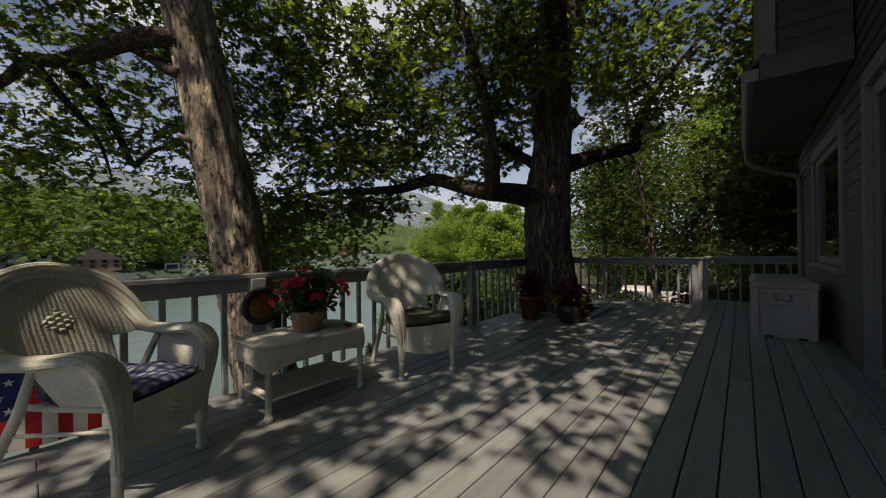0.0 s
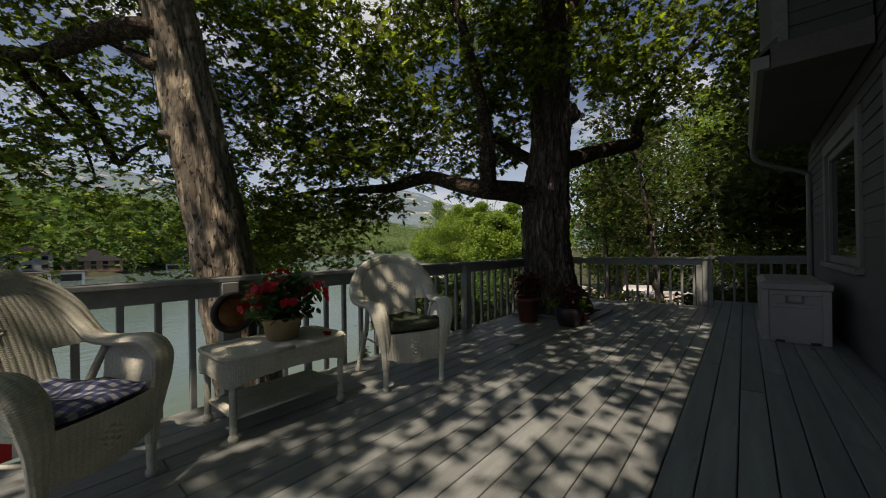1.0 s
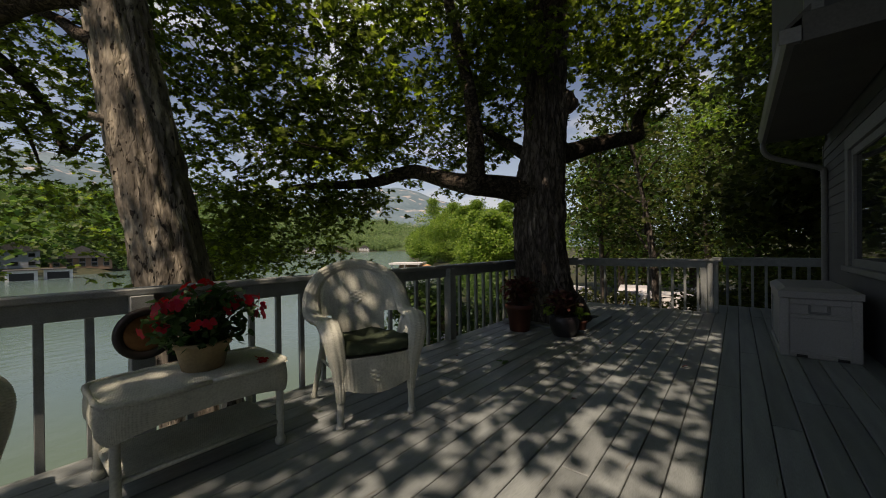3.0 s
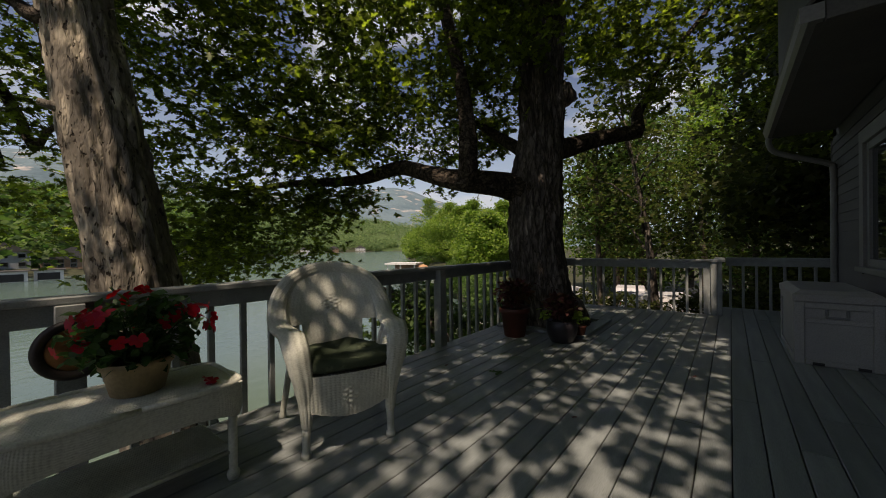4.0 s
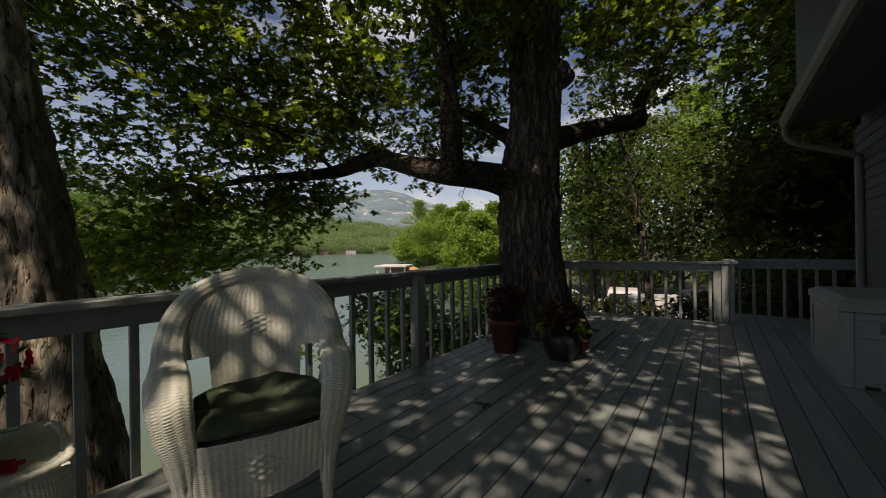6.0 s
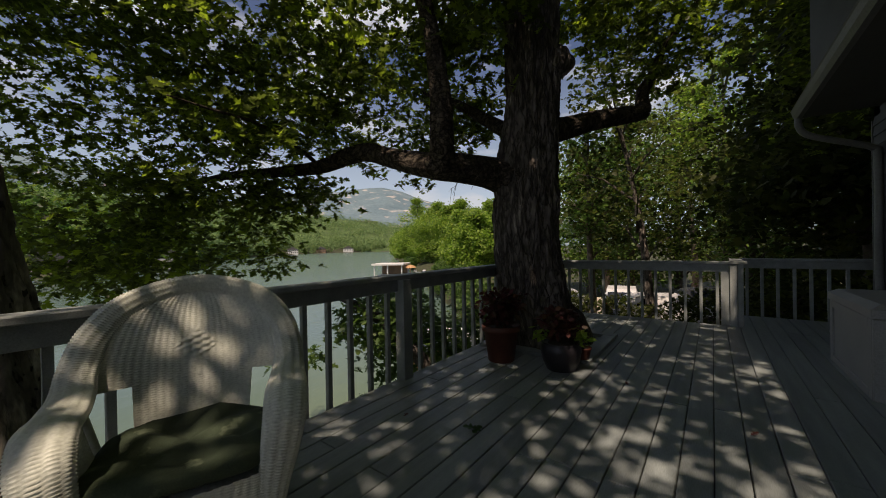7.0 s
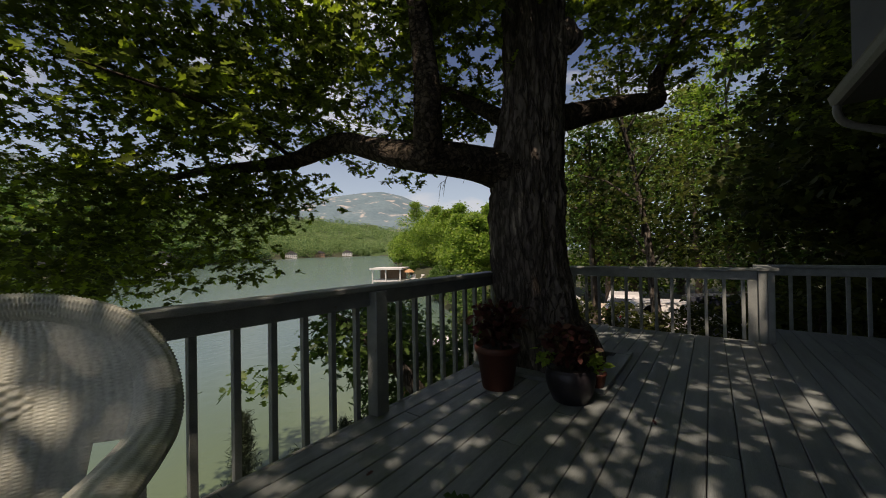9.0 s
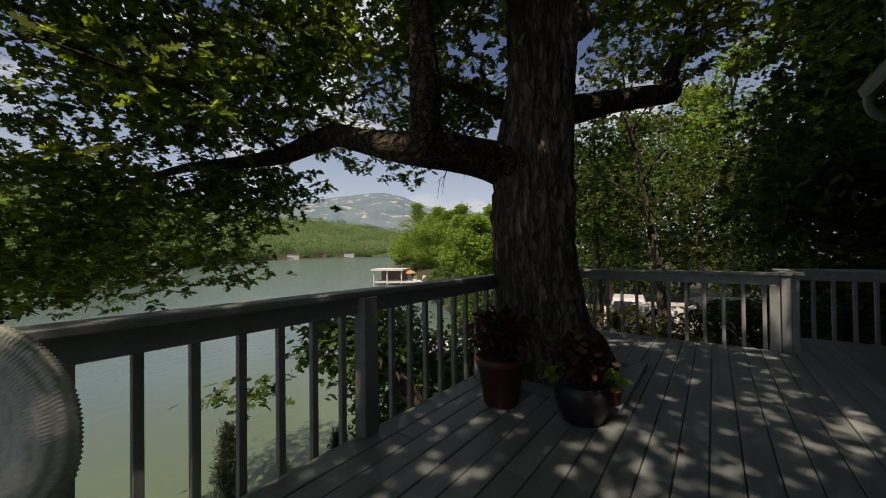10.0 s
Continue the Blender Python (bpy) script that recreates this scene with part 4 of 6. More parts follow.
def wicker_chair_parts(ob):
    ring = HALF + [(x, -y, z, r) for x, y, z, r in HALF[-2::-1]]
    c = curve_points(ring, 18)
    part("arm_and_back_roll", flat_roll([tuple(p) for p in c]).mesh("arm_and_back_roll", M_WICKER, True), ob)

    def up(u, v):
        z = 0.635 + (1.0 - 0.635) * v
        y = (2 * u - 1) * back_half_width(z)
        return (back_x(z, y), y, z)

    def low(u, v):
        z = 0.43 + 0.21 * v
        y = (2 * u - 1) * (0.185 + 0.02 * v)
        return (back_x(z, y), y, z)

    g = woven(up, 0.66, 0.37, diamond=(0.5, 0.33, 0.11, 0.17))
    h = woven(low, 0.38, 0.24)
    g.add(h.v, h.f)
    part("backrest", g.mesh("backrest", M_WICKER, True), ob)
    for sgn in (1, -1):
        g = woven(lambda u, v: (0.305 - (0.27 + 0.06 * v) * u, sgn * (0.232 + 0.080 * v ** 0.8), 0.43 + 0.20 * v), 0.31, 0.22, 0.020, 0.010)
        part("side_panel", g.mesh("side_panel", M_WICKER, True), ob)
        part("seat_rail", Geo().tube([(0.30, sgn * 0.235, 0.425), (0.05, sgn * 0.23, 0.425), (-0.14, sgn * 0.22, 0.425)], [0.014, 0.014, 0.014], 10).mesh("seat_rail", M_WICKER, True), ob)
        leg = Geo().tube([(0.286, sgn * 0.238, 0.20), (0.284, sgn * 0.240, 0.10), (0.284, sgn * 0.242, 0.03), (0.284, sgn * 0.242, 0.025), (0.284, sgn * 0.242, 0.0)],
                         [0.024, 0.021, 0.020, 0.028, 0.027], 14)
        part("leg", leg.mesh("leg", M_WICKER, True), ob)
        leg = Geo().tube([(-0.01, sgn * 0.30, 0.622), (-0.10, sgn * 0.285, 0.42), (-0.20, sgn * 0.305, 0.2), (-0.288, sgn * 0.322, 0.03), (-0.29, sgn * 0.322, 0.025), (-0.30, sgn * 0.324, 0.0)],
                         [0.017, 0.020, 0.020, 0.019, 0.025, 0.025], 14)
        part("leg", leg.mesh("leg", M_WICKER, True), ob)
        part("stretcher", Geo().tube([(0.27, sgn * 0.24, 0.335), (-0.135, sgn * 0.29, 0.335)], [0.009, 0.009], 8).mesh("stretcher", M_WICKER, True), ob)

    def apron(u, v):
        y = (2 * u - 1) * (0.285 - 0.02 * v)
        s = max(0.0, math.cos(math.pi * y / 0.58))
        drop = 0.175 + 0.075 * s ** 1.2
        return (0.312 + 0.035 * s - 0.03 * v * s, y, 0.445 - drop * v)

    part("front_apron", woven(apron, 0.54, 0.24, diamond=(0.5, 0.5, 0.13, 0.24)).mesh("front_apron", M_WICKER, True), ob)
    g = woven(lambda u, v: (-0.13 + 0.47 * v - 0.03 * (2 * u - 1) ** 2 * v, (2 * u - 1) * 0.235, 0.43 + 0.010 * math.sin(math.pi * v)), 0.47, 0.47, 0.020, 0.010)
    part("seat", g.mesh("seat", M_WICKER, True), ob)
    return ob


def cushion(name, mat, label, at, turn, w=0.50, d=0.50, h=0.085, seed=0.0):
    """A square seat pad with a soft, dented top and a full edge."""
    g = Geo()
    nu, nv = 72, 20

    def P(u, v):
        a, b = 2 * math.pi * u, math.pi * (v - 0.5)
        e = 0.42
        ca, sa = math.cos(a), math.sin(a)
        cx = math.copysign(abs(ca) ** e, ca)
        cy = math.copysign(abs(sa) ** e, sa)
        rr = math.cos(b) ** 0.45 if abs(b) < 1.5707 else 0.0
        x, y, z = cx * rr * d / 2, cy * rr * w / 2, math.copysign(abs(math.sin(b)) ** 0.8, b) * h / 2
        n1 = noise.noise(Vector((x * 7 + seed, y * 7, 0.3)))
        n2 = noise.noise(Vector((x * 16 + seed, y * 16, 1.3)))
        if z > 0:
            z += 0.030 * n1 + 0.013 * n2 - 0.018 * max(0.0, 1 - (x * x + y * y) / 0.012)
        return (x, y, z + h / 2)

    g.grid(P, nu, nv)
    return solid(name, g.mesh(name, mat, True), label, "cushion", at, turn)


CH1, CH2 = ((-2.093, 0.029, 0), 37.4), ((-2.056, 2.130, 0), -23.0)
chair_a = thing("wicker_armchair", "white painted wicker armchair with a blue plaid cushion by the railing", "armchair", *CH1, group="wicker chairs")
wicker_chair_parts(chair_a)
chair_b = copy_thing(chair_a, pose(*CH2[0], 0, 0, CH2[1]))
tagged(chair_b, "white painted wicker armchair with a dark green cushion beside the table")
cushion("seat_cushion", M_PLAID, "blue and white plaid seat cushion on the wicker armchair", (CH1[0][0] + 0.071, CH1[0][1] + 0.054, 0.440), CH1[1], 0.46, 0.50, 0.055, 2.0)
cushion("seat_cushion", M_GREEN_CLOTH, "dark green seat cushion on the wicker armchair", (CH2[0][0] + 0.085, CH2[0][1] - 0.036, 0.440), CH2[1], 0.53, 0.50, 0.080, 7.0)


# ---- wicker table ----
def wicker_table():
    ob = thing("wicker_table", "white painted wicker coffee table with a lower shelf", "table", (-2.230, 1.120, 0), 1.0)
    L, W, H = 0.405, 0.238, 0.485

    def outline(u, grow=0.0, e=0.28):
        a = 2 * math.pi * u
        c, s = math.cos(a), math.sin(a)
        return (math.copysign(abs(c) ** e, c) * (W + grow), math.copysign(abs(s) ** e, s) * (L + grow))

    g = woven(lambda u, v: ((2 * u - 1) * (W - 0.004), (2 * v - 1) * (L - 0.004), H + 0.004 - 0.012 * (max(abs(2 * u - 1), abs(2 * v - 1)) ** 8)), 2 * W, 2 * L, 0.020, 0.011)
    part("tabletop", g.mesh("tabletop", M_WICKER, True), ob)

    def skirt(u, v):
        x, y = outline(u, 0.012 * math.sin(math.pi * v * 0.8) + 0.004)
        side = abs(x) / W > abs(y) / L
        k = (y / L) if side else (x / W)
        drop = 0.125 + 0.055 * abs(k) ** 3
        return (x, y, H - 0.004 - drop * v)

    part("apron", woven(skirt, 2.1, 0.14, 0.018, 0.010).mesh("apron", M_WICKER, True), ob)
    rim = [(*outline(i / 160, 0.006), H - 0.006) for i in range(161)]
    part("rim_braid", rope(rim, [0.012] * 161, 10, 0.0022).mesh("rim_braid", M_WICKER, True), ob)
    for sx in (1, -1):
        for sy in (1, -1):
            x, y = sx * (W - 0.03), sy * (L - 0.045)
            prof = [(0.020, H - 0.10), (0.020, 0.06), (0.019, 0.045), (0.027, 0.038), (0.030, 0.022), (0.025, 0.0)]
            part("leg", Geo().lathe(prof, 16, (x, y, 0)).mesh("leg", M_WICKER, True), ob)
    g = Geo().box(-W + 0.04, W - 0.04, -L + 0.055, L - 0.055, 0.125, 0.140)
    h = woven(lambda u, v: ((2 * u - 1) * (W - 0.035), (2 * v - 1) * (L - 0.05), 0.148), 2 * W, 2 * L, 0.018, 0.011)
    g.add(h.v, h.f)
    part("lower_shelf", g.mesh("lower_shelf", M_WICKER, True), ob)
    k = Geo()
    for y in (-L + 0.05, L - 0.05):
        k.tube([(-W + 0.03, y, 0.135), (W - 0.03, y, 0.135)], [0.010, 0.010], 8)
    for x in (-W + 0.03, W - 0.03):
        k.tube([(x, -L + 0.05, 0.135), (x, L - 0.05, 0.135)], [0.010, 0.010], 8)
    part("shelf_rail", k.mesh("shelf_rail", M_WICKER, True), ob)
    return ob


wicker_table()


# ---- plants in pots ----
def pot_thing(name, label, at, profile, mat, turn=0):
    ob = thing(name, label, "potted plant", at, turn)
    part("pot", Geo().lathe(profile, 40).mesh("pot", mat, True), ob)
    r, z = profile[-1]
    part("soil", Geo().lathe([(r * 0.96, z - 0.02), (r * 0.7, z + 0.005), (0.01, z + 0.012)], 24).mesh("soil", M_SOIL, True), ob)
    return ob


def stems(ob, rng, n, r, z0, z1, mat, rad=0.004):
    g = Geo()
    for _ in range(n):
        a, q = rng.uniform(0, 6.28), rng.uniform(0.3, 1.0) * r
        g.tube([(q * 0.25 * math.cos(a), q * 0.25 * math.sin(a), z0), (q * 0.6 * math.cos(a), q * 0.6 * math.sin(a), (z0 + z1) / 2),
                (q * math.cos(a), q * math.sin(a), z1 - 0.3 * q)], [rad, rad * 0.8, rad * 0.4], 5, cap=False)
    part("stalk", g.mesh("stalk", mat, True), ob)


rng = np.random.default_rng(11)
TAN = [(0.095, 0.0), (0.100, 0.004), (0.128, 0.125), (0.138, 0.127), (0.142, 0.155), (0.134, 0.156), (0.125, 0.130)]
fp = pot_thing("flower_pot", "tan pot of red flowers on the wicker table", (-2.235, 1.16, 0.491), TAN, M_TAN_POT)
stems(fp, rng, 40, 0.26, 0.12, 0.42, M_PLANT)
pts = clump_points([(0, 0, 0.28, 0.20, 0.23, 0.17, 170, 5), (0, 0, 0.19, 0.22, 0.26, 0.06, 30, 4)], rng, 0.035)
part("foliage", leaf_mesh("foliage", pts, rng.uniform(0.035, 0.07, len(pts)), M_PLANT, OVAL, rng, 0.7), fp, kind="stuff")


def blossom(rng, size=0.031):
    g = Geo()
    for k in range(5):
        a = 2 * math.pi * k / 5 + rng.uniform(-0.2, 0.2)
        d, s = np.array((math.cos(a), math.sin(a), 0.25)), np.array((-math.sin(a), math.cos(a), 0.0))
        up = np.array((0, 0, 1.0))
        b = np.zeros(3)
        vs = [b, b + d * size * 0.5 + s * size * 0.42, b + d * size * 1.0 + s * size * 0.3 - up * size * 0.1, b + d * size * 1.08 - s * size * 0.1 - up * size * 0.22,
              b + d * size * 0.9 - s * size * 0.42 - up * size * 0.1, b + d * size * 0.45 - s * size * 0.4]
        g.add([tuple(v) for v in vs], [(0, 1, 2, 3, 4, 5)])
    return g.mesh("blossom", M_PETAL, True)


BLOSSOM = blossom(rng)
for _ in range(52):
    d = rng.normal(0, 1, 3)
    d[2] = abs(d[2]) * 0.7 + 0.05
    d /= np.linalg.norm(d)
    p = d * np.array((0.26, 0.30, 0.26)) * rng.uniform(0.75, 1.12) + np.array((0, 0, 0.22))
    q = Vector(d).to_track_quat("Z", "Y").to_matrix().to_4x4()
    part("blossom", BLOSSOM, fp, at=Matrix.Translation(p) @ q @ pose(0, 0, 0, rng.uniform(-35, 35), rng.uniform(-35, 35), rng.uniform(0, 360)))
fallen = thing("fallen_blossom", "red fallen flower on the wicker table top", "flower", (-2.075, 1.40, 0.497), 20)
for a in (0, 130):
    part("petals", BLOSSOM, fallen, at=pose(0.012 * math.cos(a), 0.012 * math.sin(a), 0.004 + 0.01 * (a > 0), 10 + a * 0.2, 14, a))

RED = [(0.125, 0.0), (0.129, 0.006), (0.172, 0.295), (0.186, 0.300), (0.193, 0.315), (0.193, 0.355), (0.182, 0.360), (0.170, 0.33)]
rp = pot_thing("plant_pot", "red clay pot with a dark maroon plant beside the tree", (-2.235, 4.865, 0), RED, M_RED_POT)
stems(rp, rng, 26, 0.18, 0.32, 0.68, M_TWIG)
pts = clump_points([(0, 0, 0.54, 0.18, 0.18, 0.17, 150, 4)], rng, 0.035)
part("foliage", leaf_mesh("foliage", pts, rng.uniform(0.05, 0.09, len(pts)), M_MAROON, OVAL, rng, 0.8), rp, "dark maroon leaves", kind="stuff")
DARK = [(0.125, 0.0), (0.131, 0.004), (0.170, 0.095), (0.184, 0.175), (0.178, 0.225), (0.166, 0.240), (0.174, 0.253), (0.162, 0.255), (0.154, 0.238)]
dp = pot_thing("plant_pot", "dark glazed round pot with dark and lime foliage on the deck", (-1.655, 4.945, 0), DARK, M_DARK_POT)
stems(dp, rng, 24, 0.17, 0.23, 0.54, M_TWIG)
pts = clump_points([(0, 0, 0.42, 0.17, 0.17, 0.16, 130, 4)], rng, 0.035)
part("foliage", leaf_mesh("foliage", pts, rng.uniform(0.05, 0.09, len(pts)), M_MAROON, OVAL, rng, 0.8), dp, "dark maroon leaves", kind="stuff")
pts = clump_points([(0.18, 0.05, 0.33, 0.08, 0.07, 0.08, 20, 3), (-0.15, -0.08, 0.34, 0.06, 0.06, 0.08, 14, 3)], rng, 0.025)
part("lime_foliage", leaf_mesh("lime_foliage", pts, rng.uniform(0.05, 0.08, len(pts)), M_LIME, OVAL, rng, 0.7), dp, "lime green leaves", kind="stuff")
SMALL = [(0.05, 0.0), (0.053, 0.004), (0.07, 0.09), (0.076, 0.10), (0.076, 0.115), (0.07, 0.115), (0.066, 0.10)]
sp = pot_thing("plant_pot", "small red clay pot behind the dark pot", (-1.53, 5.22, 0.041), SMALL, M_RED_POT)

leaf_ob = leaf_mesh("fallen_leaf", np.array([(0.0, 0.0, 0.0), (0.02, 0.03, 0.004)]), np.array([0.10, 0.09]), M_PLANT, OAK, rng, 0.15, 0.0)
solid("fallen_leaf", leaf_ob, "fallen dark green oak leaf on the deck boards", "leaf", (-1.70, 3.545, 0.012), 30)
for i, (x, y) in enumerate(((-0.9, 3.1), (-0.35, 4.4), (0.75, 5.2), (-1.1, 4.9), (-2.2, 3.4))):
    me = leaf_mesh("fallen_leaf", np.array([(0.0, 0.0, 0.0)]), np.array([0.05]), M_MAROON, OAK, rng, 0.2, 0.0)
    solid("fallen_leaf", me, "small dry brown leaf lying on the deck", "leaf", (x, y, 0.010), 60 * i)

# ---- plate on the railing ----
plate = thing("hanging_plate", "round copper dish with dark iron rim on the railing post", "plate", (-2.642, 0.99, 0.655))
turn = pose(0, 0, 0, 0, 90, 0)
part("rim", Geo().lathe([(0.150, 0.0), (0.152, 0.012), (0.140, 0.030), (0.125, 0.032), (0.108, 0.018), (0.105, 0.010), (0.0, 0.008)], 48).mesh("rim", M_RIM, True), plate, at=turn)
part("disc", Geo().lathe([(0.105, 0.011), (0.100, 0.014), (0.05, 0.012), (0.0, 0.012)], 40).mesh("disc", M_COPPER, True), plate, "copper coloured disc", at=turn)
part("bracket", Geo().box(-0.005, 0.012, 0.10, 0.155, -0.20, -0.05, 0.006).mesh("bracket", M_BLACK), plate, "black bracket")


# ---- flag on the railing ----
def flag():
    ob = thing("flag", "red, white and blue cloth flag hanging from the railing", "flag", (-2.672, -0.20, 0.0))
    w, y0, z0, z1, low = 0.060, -0.517, 0.045, 0.76, 0.215

    def wave(y, z):
        return 0.014 * math.sin(y * 19 + 0.6) * (1.1 - z) + 0.004 * math.sin(z * 17 + y * 5) + 0.018

    for i in range(13):
        a, b = y0 + i * w, y0 + (i + 1) * w
        top = low if i < 8 else z1
        g = Geo().grid(lambda u, v: (wave(a + (b - a) * u, z0 + (top - z0) * v), a + (b - a) * u, z0 + (top - z0) * v), 4, 24)
        part("stripe", g.mesh("stripe", M_WHITE if i % 2 else M_RED, True), ob)
    a, b = y0, y0 + 8 * w
    g = Geo().grid(lambda u, v: (wave(a + (b - a) * u, low + (z1 - low) * v), a + (b - a) * u, low + (z1 - low) * v), 24, 24)
    part("canton", g.mesh("canton", M_NAVY, True), ob, "navy field")
    for r in range(7):
        for c in range(5 if r % 2 else 6):
            cy, cz = a + 0.055 + c * 0.074 + (0.037 if r % 2 else 0), low + 0.045 + r * 0.076
            vs = [(0.0, cy, cz)]
            for k in range(10):
                rr, an = (0.024 if k % 2 == 0 else 0.0095), math.pi / 2 + math.pi * k / 5
                vs.append((0.0, cy + rr * math.cos(an), cz + rr * math.sin(an)))
            vs = [(wave(y, z) + 0.0025, y, z) for x, y, z in vs]
            part("star", mesh_of("star", vs, [(0, k, k % 10 + 1) for k in range(1, 11)], M_WHITE), ob)
    return ob


flag()

# ---- the two oaks beside the deck ----
rng = np.random.default_rng(5)
oak_b = thing("oak_tree", "large oak tree growing up through the deck with rough grey bark", "tree", (0, 0, 0), group="oaks")
part("trunk", trunk_mesh("trunk", [(-2.0, 5.80, -4.5), (-2.0, 5.78, -1.0), (-2.05, 5.76, 0.0), (-2.16, 5.75, 0.35), (-2.265, 5.75, 0.85), (-2.32, 5.75, 1.4), (-2.335, 5.75, 2.0), (-2.255, 5.75, 2.7),
                                     (-2.225, 5.75, 3.7), (-2.18, 5.85, 5.5), (-2.3, 6.0, 8.0), (-2.3, 6.1, 10.5)],
                         [0.56, 0.52, 0.445, 0.395, 0.385, 0.385, 0.375, 0.325, 0.295, 0.25, 0.19, 0.10], M_BARK, 128, 40, 0.085, 1.0), oak_b)
burl = Geo()
burl.grid(lambda u, v: tuple(Vector((-1.90, 5.80, 3.28)) + Vector((math.cos(2 * math.pi * u) * math.sin(math.pi * v), math.sin(2 * math.pi * u) * math.sin(math.pi * v), 1.25 * math.cos(math.pi * v)))
          * (0.135 + 0.05 * noise.noise(Vector((math.cos(6.283 * u) * 1.8, math.sin(6.283 * u) * 1.8, v * 4))))), 28, 18)
part("burl", burl.mesh("burl", M_BARK, True), oak_b, "dark knotted bark burl")
LIMBS_B = {
    "left": ([(-2.3, 5.70, 1.92), (-2.59, 5.35, 2.02), (-2.73, 4.95, 2.03), (-2.89, 4.72, 2.04), (-3.26, 4.72, 2.13), (-3.69, 4.75, 2.28), (-4.05, 4.75, 2.40), (-4.38, 4.70, 2.39), (-4.92, 4.60, 2.31),
              (-5.86, 4.50, 2.36), (-6.84, 4.30, 2.42), (-8.19, 4.10, 2.42), (-10.0, 3.90, 2.50)],
             [0.27, 0.19, 0.165, 0.155, 0.13, 0.118, 0.112, 0.105, 0.092, 0.075, 0.06, 0.045, 0.02]),
    "riser": ([(-2.84, 4.78, 2.00), (-2.75, 4.62, 2.20), (-2.735, 4.60, 2.65), (-2.79, 4.60, 3.05), (-2.87, 4.60, 3.50), (-3.06, 4.60, 4.25), (-3.40, 4.60, 5.35), (-4.0, 4.2, 6.4), (-4.6, 3.4, 7.4)],
              [0.14, 0.125, 0.11, 0.098, 0.092, 0.085, 0.07, 0.05, 0.03]),
    "right": ([(-2.2, 6.0, 2.58), (-2.08, 6.2, 2.63), (-1.80, 6.8, 2.84), (-1.49, 7.3, 2.99), (-1.32, 7.6, 3.09), (-1.33, 7.75, 3.41), (-1.17, 7.9, 3.77), (-1.03, 8.0, 4.15), (-0.4, 8.6, 5.2), (0.5, 9.4, 6.5)],
              [0.20, 0.165, 0.14, 0.13, 0.115, 0.085, 0.065, 0.05, 0.036, 0.018]),
    "stub": ([(-2.35, 5.85, 2.45), (-2.92, 6.0, 2.84), (-3.61, 6.2, 3.34), (-4.4, 6.4, 3.8), (-5.4, 6.8, 4.4)], [0.12, 0.095, 0.07, 0.045, 0.02]),
    "spray": ([(-4.95, 4.6, 2.36), (-4.70, 4.1, 2.48), (-4.40, 3.5, 2.52), (-4.15, 3.0, 2.45), (-3.95, 2.6, 2.40)], [0.030, 0.023, 0.017, 0.012, 0.006]),
    "high_a": ([(-2.15, 5.9, 4.2), (-1.7, 4.6, 5.4), (-1.2, 3.0, 6.4), (-0.8, 1.2, 7.0), (-0.5, -1.0, 7.3)], [0.20, 0.16, 0.12, 0.08, 0.03]),
    "high_c": ([(-2.2, 6.1, 5.0), (-1.2, 7.0, 6.6), (0.4, 7.6, 8.0), (2.0, 7.4, 9.0)], [0.17, 0.13, 0.09, 0.03]),
}
for pts, rad in LIMBS_B.values():
    limb("limb", pts, rad, oak_b, M_LIMB, seg=28, rough=0.045)
